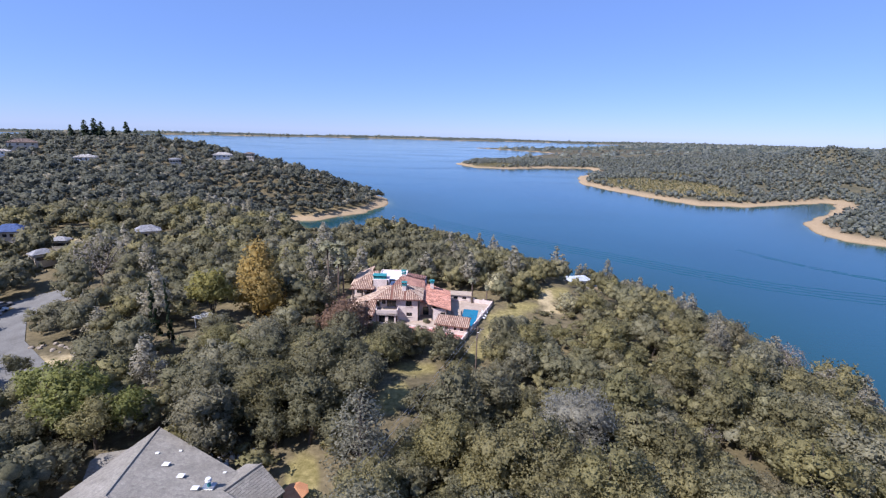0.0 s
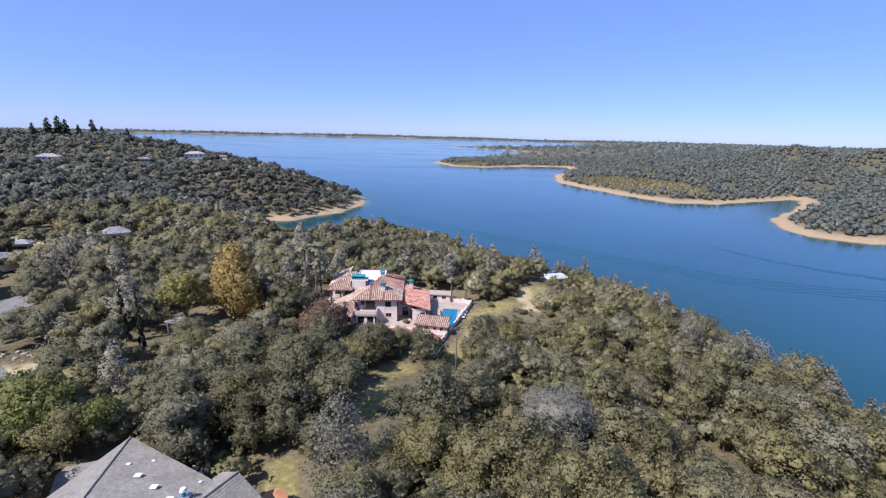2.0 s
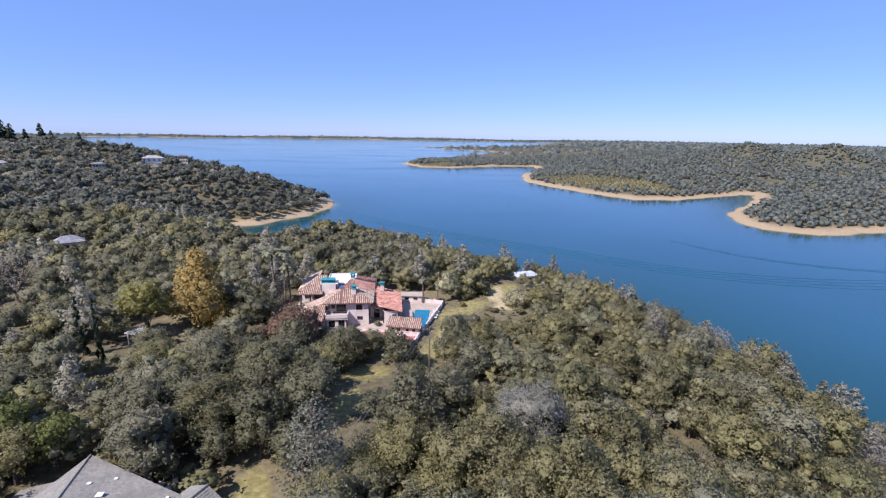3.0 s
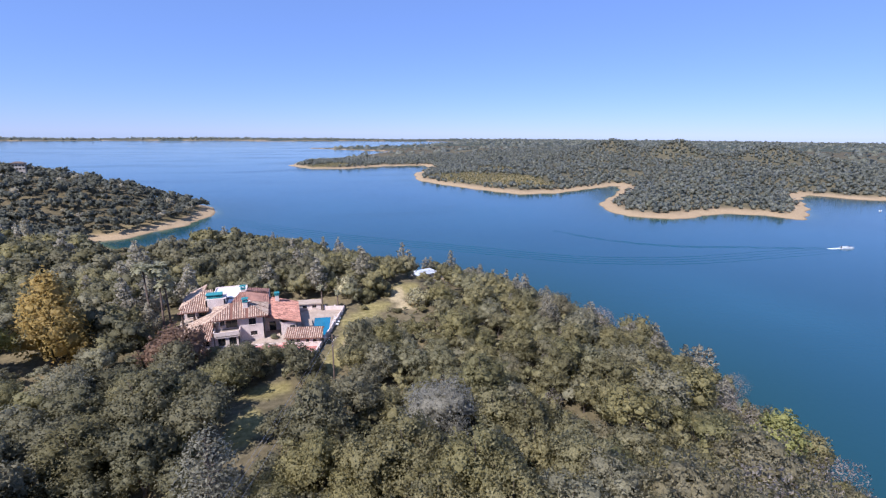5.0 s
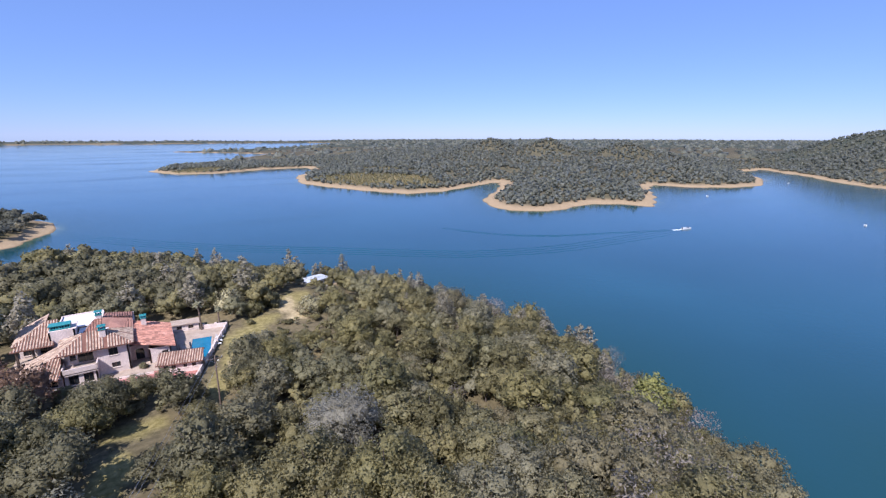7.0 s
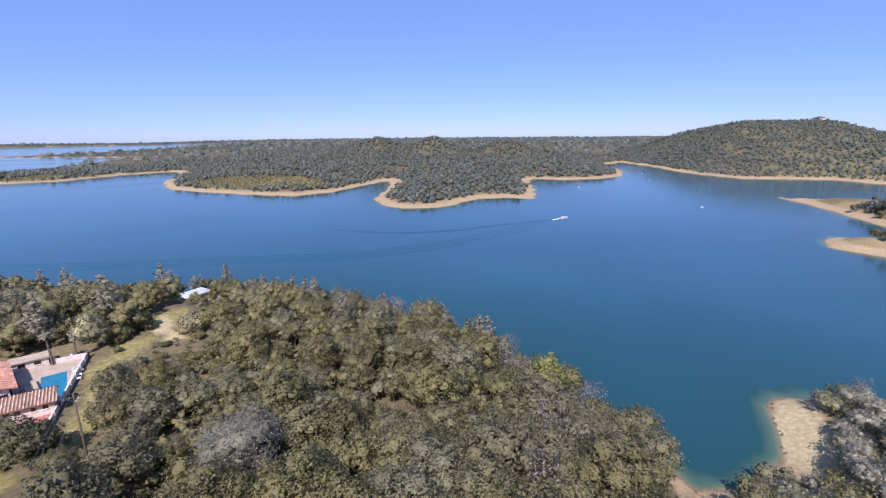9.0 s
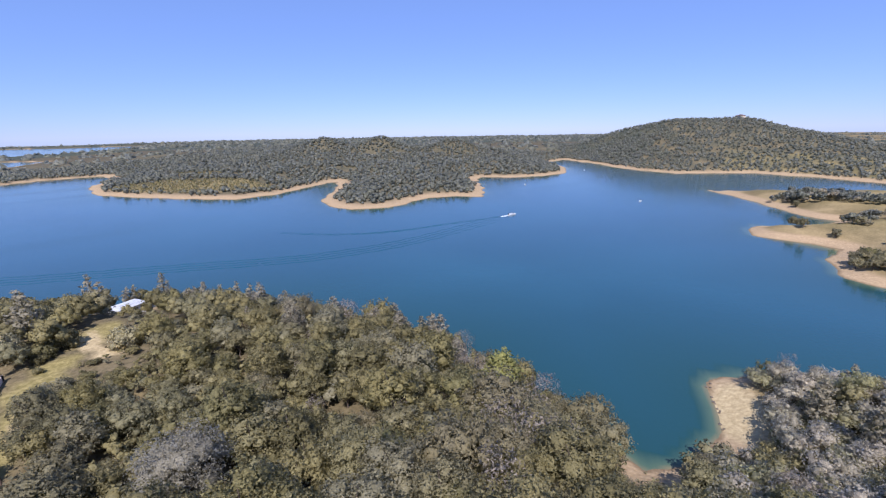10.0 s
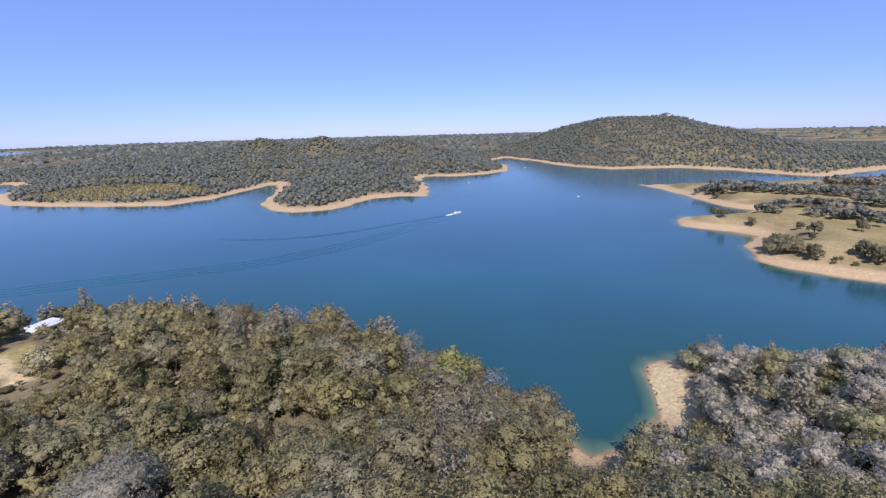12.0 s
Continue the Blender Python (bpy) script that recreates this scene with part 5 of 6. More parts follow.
for x, y, s in ((49.5, 192, 0.78), (70.8, 157.2, 0.85), (72.7, 116.4, 0.62), (76.5, 101.5, 0.5), (78, 97, 0.42), (80.1, 78, 0.82), (84, 72, 0.55), (83, 86, 0.45), (66, 121, 0.6), (58, 108, 0.45), (64, 95, 0.5),
                (-26.3, 286.5, 1.0), (-20, 281, 0.75), (-5.6, 282.6, 0.9), (3, 274, 0.7), (12.4, 268, 0.7), (27.9, 241.1, 0.62), (40, 212, 0.6), (86, 150, 0.55)):
    copy_thing(tall, pose(x, y, height(x, y) - 0.1, 0, 0, x * 7) @ Matrix.Diagonal((s, s, s, 1)))
for x, y, s in ((49.8, 75.3, 1.05), (43.5, 64.2, 0.95), (52, 79, 0.8)):
    copy_thing(bares[0], pose(x, y, height(x, y), 0, 0, x * 9) @ Matrix.Diagonal((s, s, s * 1.15, 1)))
conifer = tree("conifer", "dark pointed conifer on the skyline of the hill", pine_lumps(93, 4.0, 18, 18, 0.1), 700, CYPRESS, 0.4, False, seed=93, size=0.9, core=0.8)
plant(conifer, -398, 501)
for x, y, s in ((-391, 512, 1.1), (-384, 517, 1.2), (-376, 516, 1.05), (-368, 523, 0.8), (-358, 530, 1.05), (-349, 531, 0.7), (-322, 530, 0.75), (-425, 480, 0.7), (-440, 474, 0.6), (-455, 470, 0.65)):
    copy_thing(conifer, pose(x, y, height(x, y) - 0.3, 0, 0, x) @ Matrix.Diagonal((s * 1.15, s * 1.15, s * 1.12, 1)))
m1 = plant(tree("flowering_shrub", "rounded shrub covered in cream blossom", oak_lumps(94, 4.2, 4.6, 16, 0.6), 2200, BLOSSOM, 0.2, seed=94, size=0.32, core=0.8, category="shrub"), 36, 124, sink=0.9)
copy_thing(m1, pose(17.5, 136, height(17.5, 136) - 0.6, 0, 0, 80) @ Matrix.Diagonal((0.95, 0.95, 1.35, 1)))
hedge = plant(tree("shrub", "dense grey-green rounded shrub on the lawn's edge", oak_lumps(95, 3.4, 4.0, 14, 0.6), 1500, OAK, 0.16, seed=95, size=0.3, core=0.8, category="shrub"), 24, 134, sink=0.7)
for x, y, s in ((28, 136, 1.0), (22, 130.5, 0.6), (-17, 107.8, 0.6), (-22, 108, 0.55), (-28, 113, 0.7), (-31, 118, 0.7), (-29.5, 123, 0.6), (0.5, 133.5, 0.6), (-7, 103.2, 0.6), (-2, 101.5, 0.65), (-11.5, 104.2, 0.75), (-33, 121, 0.8)):
    copy_thing(hedge, pose(x, y, height(x, y) - 0.4, 0, 0, 31 * x) @ Matrix.Diagonal((s, s, s, 1)))
for x, y, s in ((-4.0, 113.0, 0.28), (4.4, 119.2, 0.2), (-0.9, 112.8, 0.22), (20.3, 125.3, 0.3)):
    copy_thing(hedge, pose(x, y, 20.7, 0, 0, 31 * x) @ Matrix.Diagonal((s, s, s * 1.25, 1)))


def palm(x, y, z, tall, spread, seed, label):
    rng = random.Random(seed)
    e = empty("palm_tree", x, y, z)
    bm = bmesh.new()
    lean = Vector((rng.uniform(-0.5, 0.5), rng.uniform(-0.5, 0.5), 0))
    n = 6
    for i in range(n):
        a, b = i / n, (i + 1) / n
        limb(bm, lean * a * a + Vector((0, 0, tall * a - (0.5 if i == 0 else 0))), lean * b * b + Vector((0, 0, tall * b)), 0.26 - 0.09 * a, 0.26 - 0.09 * b, 8)
    part("trunk", bm, WOOD, e, smooth=True)
    top = lean + Vector((0, 0, tall))
    for k in range(30):
        az, up = k * 2.4 + rng.uniform(-0.2, 0.2), rng.uniform(-0.9, 0.9)
        d = Vector((math.cos(az), math.sin(az), 0))
        side = Vector((-d.y, d.x, 0))
        bm = bmesh.new()
        rows = []
        for i in range(6):
            u = i / 5
            r = spread * u
            p = top + d * r * math.cos(up * 0.6) + Vector((0, 0, r * math.sin(up) - 0.45 * spread * u * u))
            w = spread * (0.06 + 0.30 * math.sin(math.pi * min(1, u * 0.9 + 0.1)))
            rows.append([bm.verts.new(p - side * w + Vector((0, 0, -0.12 * w))), bm.verts.new(p + Vector((0, 0, 0.05))), bm.verts.new(p + side * w + Vector((0, 0, -0.12 * w)))])
        for a, b in zip(rows, rows[1:]):
            bm.faces.new((a[0], a[1], b[1]))
            bm.faces.new((a[1], a[2], b[1]))
        part("frond", bm, PALM, e)
    bm = bmesh.new()
    for k in range(12):
        az = k * 0.52
        d = Vector((math.cos(az), math.sin(az), 0))
        limb(bm, top + Vector((0, 0, -0.1)) + d * 0.2, top + d * 0.55 + Vector((0, 0, -1.1 * spread)), 0.08, 0.02, 4)
    part("dead_fronds", bm, BARK, e)
    tagged(e, label, "palm tree", "palms of the villa garden")


palm(-33.0, 127.5, 20.9, 17.3, 2.7, 1, "tall thin fan palm beside the villa")
palm(-30.2, 126.8, 20.9, 17.0, 2.7, 2, "tall thin fan palm beside the villa")
palm(-28.9, 127.8, 20.9, 13.0, 2.6, 3, "fan palm with a ragged crown beside the villa")
palm(9.0, 128.4, 20.9, 7.6, 1.3, 4, "small palm with a dark trunk beside the pool")
palm(13.2, 128.2, 20.9, 5.4, 1.0, 5, "short palm with a dark trunk beside the pool")

# ---- utility pole and wires ----
def utility_pole(x, y, z, tall, turn, label):
    e = empty("utility_pole", x, y, z, turn)
    bm = bmesh.new()
    limb(bm, (0, 0, -1), (0, 0, tall), 0.17, 0.11, 10)
    part("pole", bm, WOOD, e, smooth=True)
    box("crossarm", WOOD, e, -1.3, 1.3, -0.06, 0.06, tall - 0.75, tall - 0.58)
    bm = bmesh.new()
    for s in (-1, 1):
        limb(bm, (s * 0.75, 0, tall - 0.75), (0, -0.1, tall - 1.5), 0.025, 0.025, 4)
    part("brace", bm, METAL, e)
    for s in (-1.15, -0.45, 1.15):
        bm = bmesh.new()
        limb(bm, (s, 0, tall - 0.58), (s, 0, tall - 0.36), 0.07, 0.04, 6)
        part("insulator", bm, CONCRETE, e)
    return tagged(e, label, "utility pole")


utility_pole(7.4, 86.5, height(7.4, 86.5), 10.6, 5, "wooden utility pole with a crossarm beside the lawn")
utility_pole(-13.0, 36.0, height(-13, 36), 10.6, 5, "wooden utility pole with a crossarm beneath the wood's crowns")
for k, s in enumerate((-1.15, -0.45, 1.15)):
    a, b = Vector((7.4 + s, 86.5 + 0.1 * s, height(7.4, 86.5) + 10.2)), Vector((-13.0 + s, 36.0 + 0.1 * s, height(-13, 36) + 10.2))
    bm = bmesh.new()
    pts = [a.lerp(b, i / 16) - Vector((0, 0, 4.4 * (i / 16) * (1 - i / 16))) for i in range(17)]
    for p, q in zip(pts, pts[1:]):
        limb(bm, p, q, 0.016, 0.016, 4)
    tagged(part("power_wire", bm, METAL, None), "thin sagging wire between two utility poles", "wire", "wires between the poles")

# ---- grey-roofed house beneath the camera ----
near = tagged(empty("house"), "house with a wide grey tile hip roof among trees", "house")
NX, NY, NO = Vector((0.870, -0.493, 0)), Vector((-0.493, -0.870, 0)), Vector((-40.9, 58.6, 0))
def nh(u, v, z):
    p = NO + NX * u + NY * v
    return (p.x, p.y, z)
LOW, TOP, WING = 27.0, 30.5, 25.2
roof(near, [[nh(17.57, 0, LOW), nh(0, 0, LOW), nh(12.4, 12.4, TOP), nh(24, 12.4, TOP), nh(24, 3.56, 28.0), nh(19.9, 3.56, 28.0)], [nh(0, 0, LOW), nh(6.5, 24.8, LOW), nh(12.4, 12.4, TOP)], [nh(6.5, 24.8, LOW), nh(24, 24.8, LOW), nh(24, 12.4, TOP), nh(12.4, 12.4, TOP)]], SLATE, SLATE, "course", label="wide hip roof of grey concrete tiles")
roof(near, [[nh(16.8, -1.8, 26.67), nh(16.8, -0.3, 26.67), nh(17.57, 0, 27.0), nh(19.9, 3.56, 28.0), nh(19.9, -1.8, 28.0)], [nh(24, -1.8, 25.8), nh(24, 12.0, 25.8), nh(19.9, 12.0, 28.0), nh(19.9, -1.8, 28.0)]], SLATE, SLATE, "course", label="gabled roof of a wing in grey concrete tiles")
def ridge(a, b):
    bm = bmesh.new()
    limb(bm, Vector(a) + Vector((0, 0, 0.05)), Vector(b) + Vector((0, 0, 0.05)), 0.16, 0.16, 6)
    part("ridge_tiles", bm, SLATE, near)
for a, b in ((nh(12.4, 12.4, TOP), nh(24, 12.4, TOP)), (nh(0, 0, LOW), nh(12.4, 12.4, TOP)), (nh(6.5, 24.8, LOW), nh(12.4, 12.4, TOP)), (nh(19.9, -1.8, 28.0), nh(19.9, 3.6, 28.0))):
    ridge(a, b)
for a, b, ops in ((nh(17, 0.7, 0), nh(0.7, 0.7, 0), [(2, 4, 0.8, 2.4), (8, 10, 0.2, 2.4), (13, 15, 0.8, 2.4)]), (nh(0.9, 0.8, 0), nh(7.2, 24, 0), [(4, 6, 0.8, 2.4), (12, 14, 0.8, 2.4)]), (nh(7.2, 24, 0), nh(23, 24, 0), [(4, 6, 0.8, 2.4)]), (nh(23, 24, 0), nh(23, 6.5, 0), [])):
    wall(near, a[:2], b[:2], 21.0, LOW - 0.1, ops)
for a, b in ((nh(17.4, 0.7, 0), nh(17.4, -1.3, 0)), (nh(17.4, -1.3, 0), nh(23.4, -1.3, 0)), (nh(23.4, -1.3, 0), nh(23.4, 6.3, 0))):
    wall(near, a[:2], b[:2], 21.0, WING + 0.5, [(2, 3.4, 0.9, 2.3)] if a[0] != nh(17.4, 0.7, 0)[0] else [])
def on_roof(x, y):
    v = (Vector((x, y, 0)) - NO).dot(NY)
    return LOW + (TOP - LOW) * min(v, 24.8 - v) / 12.4
for x, y, s in ((-34.2, 49.2, 0.42), (-31.2, 47.2, 0.42), (-28.4, 45.2, 0.42), (-36.8, 51.6, 0.25), (-34.6, 53.0, 0.2), (-27.0, 49.4, 0.2)):
    z = on_roof(x, y)
    bm = bmesh.new()
    add_box(bm, x - s * 0.4, x + s * 0.4, y - s * 0.4, y + s * 0.4, z - 0.1, z + s * 0.5, bevel=0.02)
    add_box(bm, x - s, x + s, y - s * 0.8, y + s * 0.8, z + s * 0.5, z + s * 0.75, bevel=0.03)
    part("roof_vent", bm, WHITE, near, "small white roof vent")
zc = on_roof(-27.2, 46.0)
flue = box("flue_base", METAL, near, -27.9, -26.5, 45.4, 46.6, zc - 0.6, zc + 0.25, "pale metal flashing of a flue")
bm = bmesh.new()
limb(bm, (-27.2, 46.0, zc + 0.2), (-27.2, 46.0, zc + 1.0), 0.22, 0.22, 10)
part("flue_pipe", bm, TEAL, flue)
bm = bmesh.new()
limb(bm, (-27.2, 46.0, zc + 1.0), (-27.2, 46.0, zc + 1.3), 0.42, 0.3, 10)
part("flue_cap", bm, WHITE, flue)

shed = tagged(empty("shed"), "small outbuilding with a pale grey roof under the trees", "shed")
wall(shed, (-47.3, 52.7), (-43.3, 54.0), 21.0, 23.2, [(1.5, 2.6, 0.9, 1.8)])
wall(shed, (-43.3, 54.0), (-44.8, 58.5), 21.0, 23.2)
wall(shed, (-44.8, 58.5), (-48.8, 57.2), 21.0, 23.2)
wall(shed, (-48.8, 57.2), (-47.3, 52.7), 21.0, 23.2)
roof(shed, [[(-47.8, 52.0, 23.2), (-42.6, 53.7, 23.2), (-43.4, 56.3, 24.1), (-48.6, 54.6, 24.1)], [(-44.2, 59.0, 23.2), (-49.4, 57.3, 23.2), (-48.6, 54.6, 24.1), (-43.4, 56.3, 24.1)]], SLATE, SLATE, "course")

umbrella = tagged(empty("garden_umbrella", -18.7, 50.9, height(-18.7, 50.9)), "open orange garden umbrella on the lawn", "umbrella")
ORANGE = weathered("orange canvas", (0.50, 0.22, 0.10), (0.60, 0.30, 0.15), 1.0, 0.9)
bm = bmesh.new()
limb(bm, (0, 0, -0.2), (0, 0, 2.7), 0.04, 0.03, 8)
part("pole", bm, METAL, umbrella)
for k in range(8):
    bm = bmesh.new()
    a0, a1 = k * math.pi / 4, (k + 1) * math.pi / 4
    t = bm.verts.new((0, 0, 2.75))
    p, q = bm.verts.new((1.75 * math.cos(a0), 1.75 * math.sin(a0), 2.1)), bm.verts.new((1.75 * math.cos(a1), 1.75 * math.sin(a1), 2.1))
    r, s = bm.verts.new((1.75 * math.cos(a0), 1.75 * math.sin(a0), 1.95)), bm.verts.new((1.75 * math.cos(a1), 1.75 * math.sin(a1), 1.95))
    bm.faces.new((t, p, q))
    bm.faces.new((p, r, s, q))
    part("canvas_panel", bm, ORANGE, umbrella)


def boulder(x, y, s, seed, mat, name, label, z=None, group=""):
    rng = random.Random(seed)
    bm = bmesh.new()
    bmesh.ops.create_icosphere(bm, subdivisions=2, radius=s)
    for v in bm.verts:
        v.co *= rng.uniform(0.8, 1.15)
        v.co.z *= 0.7
    ob = part(name, bm, mat, None)
    ob.matrix_basis = pose(x, y, (height(x, y) if z is None else z) + 0.2 * s, 0, 0, rng.uniform(0, 360))
    return tagged(ob, label, "rock", group)


rr = random.Random(5)
WET_ROCK = weathered("dark wet rock", (0.07, 0.06, 0.05), (0.16, 0.135, 0.11), 0.9, 0.7, bump=0.5)
for k in range(26):
    u = rr.random()
    boulder(-91 + 19 * u + rr.uniform(-1.5, 1.5), 94.5 - 2 * u + rr.uniform(-1.8, 1.8), rr.uniform(0.25, 0.65), k, ROCK, "boulder", "tan boulder beside the dirt verge", group="boulders by the road")
for k in range(12):
    u = rr.random()
    boulder(136 - 22 * u + rr.uniform(-1, 1), 14.3 - 6.6 * u + rr.uniform(-0.6, 0.6), rr.uniform(0.2, 0.42), 50 + k, WET_ROCK, "boulder", "dark wet rock at the water's edge", group="rocks of the cove")
DRY_WOOD = weathered("bleached dry wood", (0.24, 0.22, 0.20), (0.40, 0.37, 0.34), 1.5, 0.9, bump=0.3)
TARP = weathered("blue plastic sheet", (0.16, 0.22, 0.30), (0.55, 0.60, 0.66), 0.9, 0.5)
for k in range(20):
    x, y = -33.5 + rr.uniform(-3, 5.5), 59.0 + rr.uniform(-1.8, 1.8) - 0.3 * k / 20
    a = rr.uniform(0, 360)
    bm = bmesh.new()
    w, d, h = rr.uniform(0.3, 1.0), rr.uniform(0.3, 0.8), rr.uniform(0.2, 0.8)
    add_box(bm, -w / 2, w / 2, -d / 2, d / 2, 0, h, bevel=0.04)
    add_box(bm, -w / 3, w / 3, -d / 2, d / 3, h, h * 1.3, bevel=0.03)
    ob = part("garden_clutter", bm, (TARP, WHITE, CONCRETE, METAL)[k % 4], None)
    ob.matrix_basis = pose(x, y, height(x, y) - 0.03, 0, 0, a)
    tagged(ob, "pale and bluish garden clutter heaped behind the house", "clutter", "clutter behind the house")

for k, (cx_, cy_, lo, hi) in enumerate(((-42.5, 64.2, 1.6, 1.2), (-39.5, 62.6, 1.8, 1.3), (-36.5, 61.4, 1.4, 1.0), (-31.5, 74.5, 1.6, 0.7), (-37, 75, 1.3, 0.6))):
    bm = bmesh.new()
    for i in range(90):
        a, r, lift = rr.uniform(0, 6.283), lo * rr.random() ** 0.5, rr.random()
        p = Vector((r * math.cos(a), r * math.sin(a), hi * lift * (1 - (r / lo) ** 2)))
        d = Vector((rr.uniform(-1, 1), rr.uniform(-1, 1), rr.uniform(-0.3, 0.4))).normalized() * rr.uniform(0.5, 1.3)
        limb(bm, p - d * 0.5, p + d * 0.5, rr.uniform(0.03, 0.07), 0.015, 4)
    ob = part("brush_pile", bm, BARK if k % 2 else DRY_WOOD, None)
    ob.matrix_basis = pose(cx_, cy_, height(cx_, cy_) + 0.05)
    tagged(ob, "heap of cut grey branches behind the house", "brush pile", "brush piles in the garden")

# white pergola in the garden
pergola = tagged(empty("pergola", -61.5, 106.5, height(-61.5, 106.5) + 0.2, -20), "white slatted pergola among shrubs", "pergola")
for i in (0, 3.2, 6.4):
    for j in (0, 3.0):
        box("post", WHITE, pergola, i - 0.1, i + 0.1, j - 0.1, j + 0.1, -0.3, 2.6)
for j in (0, 3.0):
    box("beam", WHITE, pergola, -0.5, 6.9, j - 0.07, j + 0.07, 2.6, 2.85)
for k in range(11):
    box("slat", WHITE, pergola, -0.3 + k * 0.68, -0.18 + k * 0.68, -0.5, 3.5, 2.85, 3.0, bevel=0)

# ---- road and parked cars ----
bm = bmesh.new()
line = [Vector((x, y, 0)) for x, y in ROAD_LINE]
pts = []
for a, b in zip(line, line[1:]):
    for i in range(8):
        pts.append(a.lerp(b, i / 8))
pts.append(line[-1])
rows = []
for i, p in enumerate(pts):
    d = (pts[min(i + 1, len(pts) - 1)] - pts[max(i - 1, 0)]).normalized()
    s = Vector((-d.y, d.x, 0))
    row = []
    for k in (-4.2, -2.1, 0, 2.1, 4.2):
        q = p + s * k
        row.append(bm.verts.new((q.x, q.y, height(q.x, q.y) + 0.14)))
    rows.append(row)
for a, b in zip(rows, rows[1:]):
    for i in range(4):
        bm.faces.new((a[i], a[i + 1], b[i + 1], b[i]))
tagged(part("road", bm, ASPHALT, None), "pale worn asphalt lane with dirt verges", "road", kind="structure")

bm = bmesh.new()
rows = []
for i in range(9):
    u = i / 8
    a, b = Vector((-121 + 8 * u, 118 + 13 * u, 0)), Vector((-108 + 5 * u, 113 + 14 * u, 0))
    rows.append([bm.verts.new((p.x, p.y, height(p.x, p.y) + 0.16)) for p in (a, a.lerp(b, 0.33), a.lerp(b, 0.67), b)])
for a, b in zip(rows, rows[1:]):
    for i in range(3):
        bm.faces.new((a[i], a[i + 1], b[i + 1], b[i]))
tagged(part("pavement", bm, ASPHALT, None), "pale concrete parking apron beside the lane", "pavement", kind="structure")

CAR_PAINTS = [weathered(n, a, b, 0.5, 0.25, bump=0.0, spec=0.5) for n, a, b in (("white car paint", (0.7, 0.7, 0.7), (0.8, 0.8, 0.8)), ("silver car paint", (0.4, 0.41, 0.42), (0.5, 0.5, 0.52)), ("grey car paint", (0.14, 0.14, 0.15), (0.2, 0.2, 0.21)))]


def car(x, y, turn, paint, label):
    e = empty("car", x, y, height(x, y) + 0.14, turn)
    bm = bmesh.new()
    add_box(bm, -0.9, 0.9, -2.25, 2.25, 0.3, 0.92, bevel=0.16)
    part("body", bm, paint, e)
    bm = bmesh.new()
    b = [bm.verts.new(p) for p in ((-0.8, -1.75, 0.9), (0.8, -1.75, 0.9), (0.8, 1.1, 0.9), (-0.8, 1.1, 0.9), (-0.65, -1.2, 1.42), (0.65, -1.2, 1.42), (0.65, 0.35, 1.42), (-0.65, 0.35, 1.42))]
    for f in ((0, 1, 5, 4), (1, 2, 6, 5), (2, 3, 7, 6), (3, 0, 4, 7)):
        bm.faces.new([b[i] for i in f])
    part("windows", bm, GLASS, e)
    box("car_roof", paint, e, -0.68, 0.68, -1.22, 0.38, 1.42, 1.48)
    for i in (-0.9, 0.9):
        for j in (-1.4, 1.4):
            bm = bmesh.new()
            limb(bm, (i - 0.1, j, 0.33), (i + 0.1, j, 0.33), 0.33, 0.33, 12)
            part("wheel", bm, BLACK, e)
    tagged(e, label, "car", "cars parked by the road")


for x, y, turn, k in ((-114.5, 106.5, -20, 0), (-116.0, 109.5, -25, 1), (-117.2, 112.8, -25, 0), (-113.5, 103.6, -20, 0), (-119.5, 116.5, -25, 2)):
    car(x, y, turn, CAR_PAINTS[k], ("white", "silver", "dark grey")[k] + " car parked beside the lane")

# ---- other houses ----
ROOFS = [weathered(n, a, b, 0.4, 0.75, piece=0.5) for n, a, b in (("pale grey roof", (0.24, 0.24, 0.25), (0.35, 0.35, 0.36)), ("pale roof", (0.36, 0.34, 0.32), (0.50, 0.48, 0.45)), ("brown roof", (0.16, 0.12, 0.10), (0.25, 0.19, 0.155)), ("blue roof", (0.05, 0.09, 0.22), (0.09, 0.14, 0.30)))]
CREAM = weathered("cream house paint", (0.50, 0.45, 0.38), (0.63, 0.58, 0.50), 0.3, 0.85)


def small_house(x, y, turn, w, storeys, cover, label, lift=0.0, walls=None, pitch=0.24):
    e = empty("house", x, y, height(x, y) + lift, turn)
    d, h = w * 0.62, 2.9 * storeys + 0.4
    ops = [(w * (0.08 + 0.24 * i), w * (0.08 + 0.24 * i) + 1.5, 1.0 + 2.9 * s, 2.3 + 2.9 * s) for i in range(4) for s in range(storeys)]
    side = [(d * 0.2 + 0.4 * d * i, d * 0.2 + 0.4 * d * i + 1.2, 1.0 + 2.9 * s, 2.3 + 2.9 * s) for i in range(2) for s in range(storeys)]
    c = [(-w / 2, -d / 2), (w / 2, -d / 2), (w / 2, d / 2), (-w / 2, d / 2)]
    for i, o in enumerate((ops, side, ops, side)):
        wall(e, c[i], c[(i + 1) % 4], -1.5, h, [(a, b, p + 1.5, q + 1.5) for a, b, p, q in o], mat=walls or CREAM)
    roof(e, hip(-w / 2 - 0.7, w / 2 + 0.7, -d / 2 - 0.7, d / 2 + 0.7, h, h + d * pitch), cover, cover, "course")
    return tagged(e, label, "house", "houses among the trees")


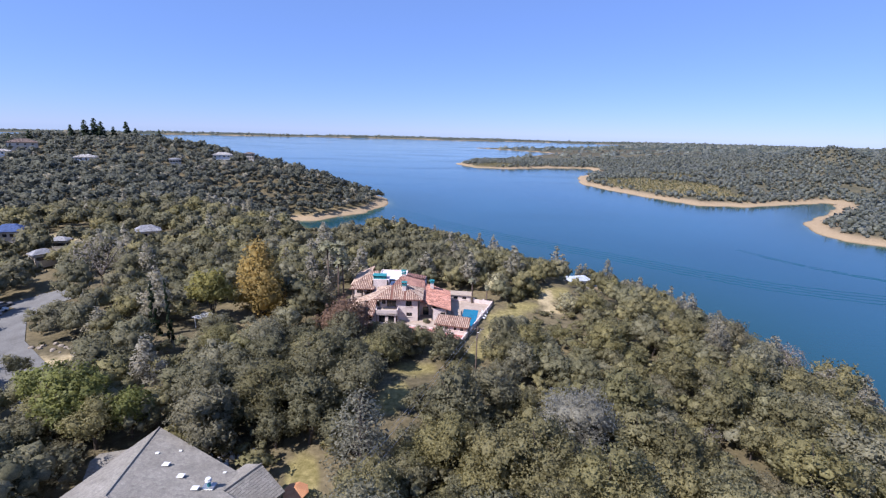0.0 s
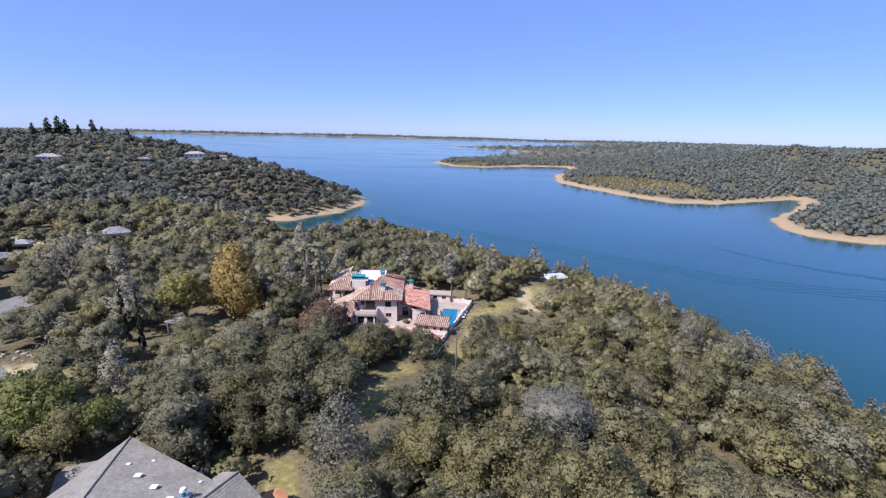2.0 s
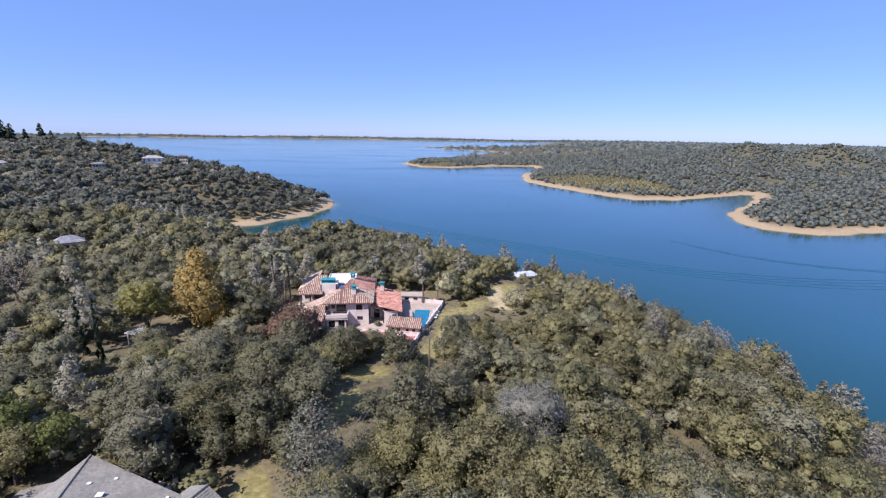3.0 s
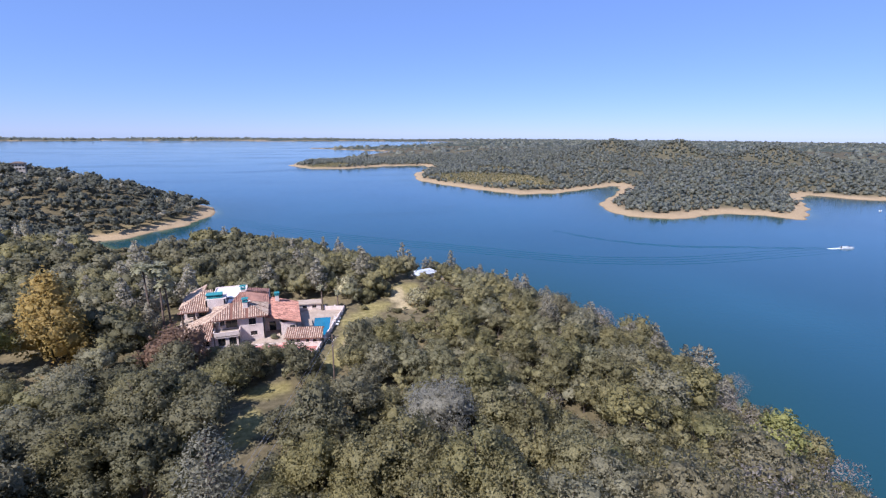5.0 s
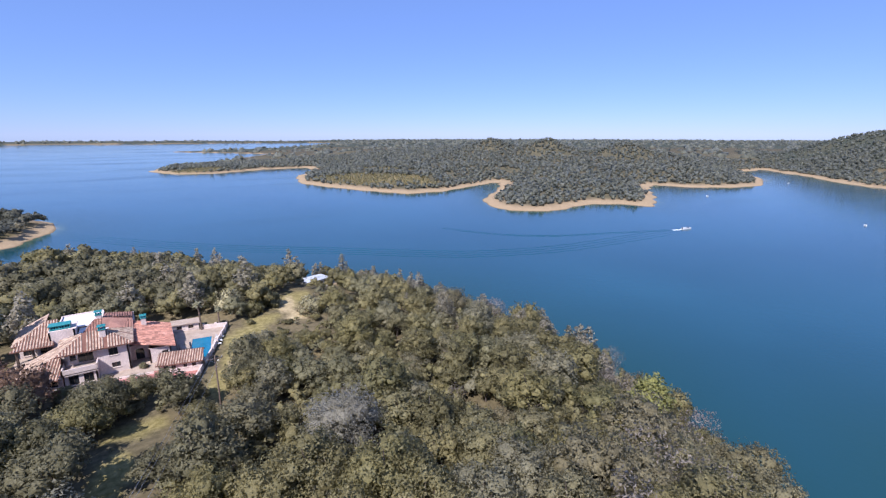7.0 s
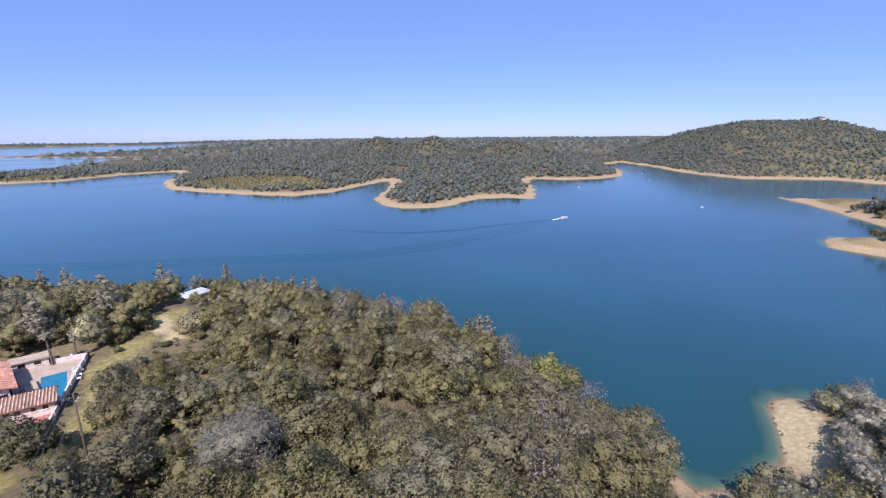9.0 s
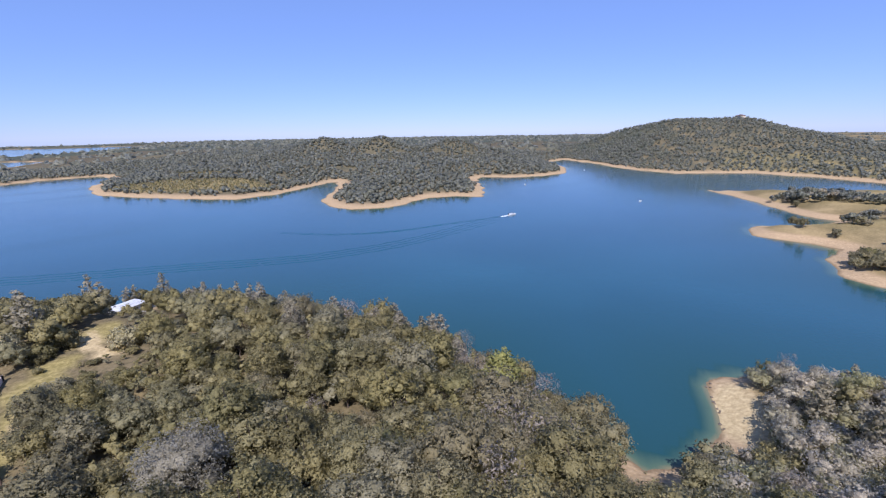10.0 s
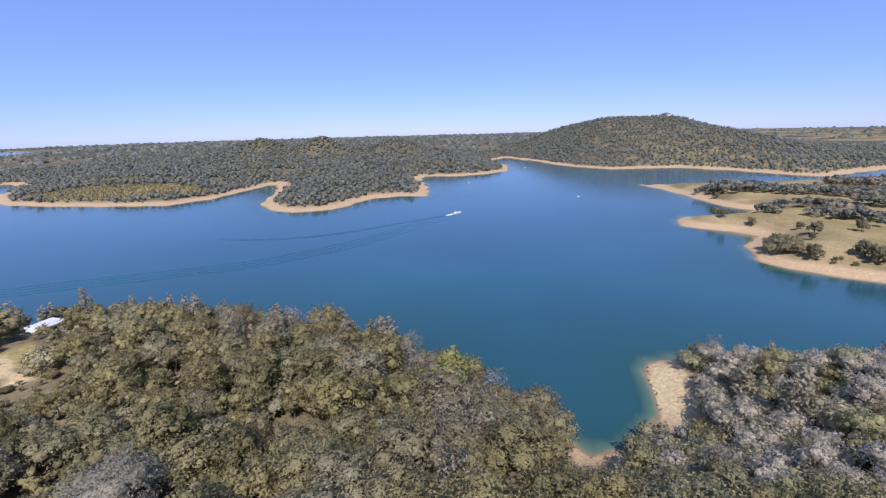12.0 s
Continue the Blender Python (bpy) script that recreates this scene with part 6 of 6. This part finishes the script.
KINDS = [(1, "pale house with a light roof on the wooded hillside"), (2, "brown-roofed house near the crest of the hill"), (0, "small grey-roofed house on the wooded hillside"), (1, "long low pale house on the wooded hillside"), (2, "large brown-roofed house high on the hill"),
         (1, "light-roofed house beside a larger brown one"), (0, "house with a pale grey roof among oaks"), (3, "house with a blue roof in a clearing"), (0, "small grey outbuilding among the oaks"), (0, "low pale outbuilding under the trees")]
for (x, y, turn, w, st), (k, lab) in zip(HILL_HOUSES, KINDS):
    small_house(x, y, turn, w, st, ROOFS[k], lab, 3.2 if y > 300 else 2.0, WHITE if k == 1 else None, 0.24 if y > 300 else 0.42)
small_house(58, 189, 15, 9.5, 1, weathered("light metal roof", (0.46, 0.49, 0.53), (0.60, 0.63, 0.66), 0.4, 0.5), "white-roofed lakeside house below the lawn", 0.5, WHITE, 0.12)
small_house(1286, 104, 40, 20, 1, ROOFS[2], "small building on the top of the tall hill", 2.5)

# ---- boats and wakes ----
BOAT = weathered("white fibreglass", (0.75, 0.75, 0.75), (0.85, 0.85, 0.85), 1.0, 0.3, bump=0.0, spec=0.5)
FOAM = weathered("white foam", (0.65, 0.70, 0.73), (0.85, 0.87, 0.88), 1.5, 0.9)


def boat(x, y, turn, size, label):
    e = empty("motor_boat", x, y, 0, turn, size / 6.5)
    bm = bmesh.new()
    rings = []
    for v, w, keel in ((-3.2, 1.1, -0.3), (-1.0, 1.2, -0.35), (1.2, 1.05, -0.3), (2.5, 0.6, -0.1), (3.3, 0.05, 0.3)):
        rings.append([bm.verts.new(p) for p in ((-w, v, 0.75), (-w * 0.8, v, 0.0), (0, v, keel), (w * 0.8, v, 0.0), (w, v, 0.75))])
    for a, b in zip(rings, rings[1:]):
        for i in range(4):
            bm.faces.new((a[i], a[i + 1], b[i + 1], b[i]))
        bm.faces.new((a[0], b[0], b[4], a[4]))
    bm.faces.new(rings[0])
    part("hull", bm, BOAT, e)
    bm = bmesh.new()
    add_box(bm, -0.85, 0.85, 0.5, 0.58, 0.76, 1.35, Matrix.Rotation(0.0, 4, "X"), 0.02)
    part("windscreen", bm, GLASS, e)
    for i in (-0.5, 0.5):
        box("seat", TARP, e, i - 0.3, i + 0.3, -0.6, 0.0, 0.76, 1.2)
    box("outboard_motor", BLACK, e, -0.25, 0.25, -3.6, -3.1, 0.1, 1.2, bevel=0.08)
    return tagged(e, label, "boat", "boats on the lake")


boat(345, 186, -110, 8.0, "white motor boat trailing a wake")
boat(554, 278, -60, 6.0, "small white boat far out on the lake")
boat(476, 115, -80, 6.0, "small white boat on the lake")
boat(803, 288, -90, 6.0, "distant white boat near the far shore")


def glide(points, n):
    """A smooth line through the points."""
    p = [Vector((x, y, 0)) for x, y in points]
    p = [p[0] * 2 - p[1]] + p + [p[-1] * 2 - p[-2]]
    out = []
    for i in range(1, len(p) - 2):
        for k in range(n):
            t = k / n
            out.append(0.5 * (2 * p[i] + (p[i + 1] - p[i - 1]) * t + (2 * p[i - 1] - 5 * p[i] + 4 * p[i + 1] - p[i + 2]) * t * t + (3 * p[i] - p[i - 1] - 3 * p[i + 1] + p[i + 2]) * t ** 3))
    return out + [p[-2]]


def wake(name, label, points, crests, gap, wide, high, mat=None, broken=0.0, seed=3):
    """Long low waves, side by side, along a line on the lake."""
    rng = random.Random(seed)
    bm = bmesh.new()
    path = glide(points, 26)
    for c in range(crests):
        off = (c - (crests - 1) / 2) * gap
        prev = None
        for i, p in enumerate(path):
            d = (path[min(i + 1, len(path) - 1)] - path[max(i - 1, 0)]).normalized()
            s = Vector((-d.y, d.x, 0))
            fade = math.sin(math.pi * min(1, max(0, (i + 4) / (len(path) + 7)))) ** 0.5
            w, h = wide * fade * rng.uniform(0.8, 1.2), high * fade * rng.uniform(0.7, 1.2)
            q = p + s * (off + 0.5 * math.sin(i * 0.9 + c))
            row = [bm.verts.new(q - s * w + Vector((0, 0, -0.02))), bm.verts.new(q + Vector((0, 0, h))), bm.verts.new(q + s * w + Vector((0, 0, -0.02)))]
            if prev and rng.random() >= broken:
                bm.faces.new((prev[0], prev[1], row[1], row[0]))
                bm.faces.new((prev[1], prev[2], row[2], row[1]))
            prev = row
    return tagged(part(name, bm, mat or WATER, None, smooth=False), label, "wake", kind="stuff")


wake("boat_wake", "long wake ripples curving across the lake", [(-52, 420), (3, 354), (54, 304), (101, 266), (142, 231), (169, 213), (219, 196), (283, 190), (334, 187)], 4, 4.8, 0.42, 0.19, broken=0.03)
wake("boat_wake", "second fainter line of wake ripples on the lake", [(192, 292), (210, 254), (240, 226), (285, 208), (334, 188.5)], 2, 3.0, 0.42, 0.2, broken=0.06, seed=8)
wake("wake_foam", "white foam behind the motor boat", [(331, 189), (336, 188), (341.5, 187)], 3, 0.8, 0.4, 0.12, FOAM, 0.1, 9)
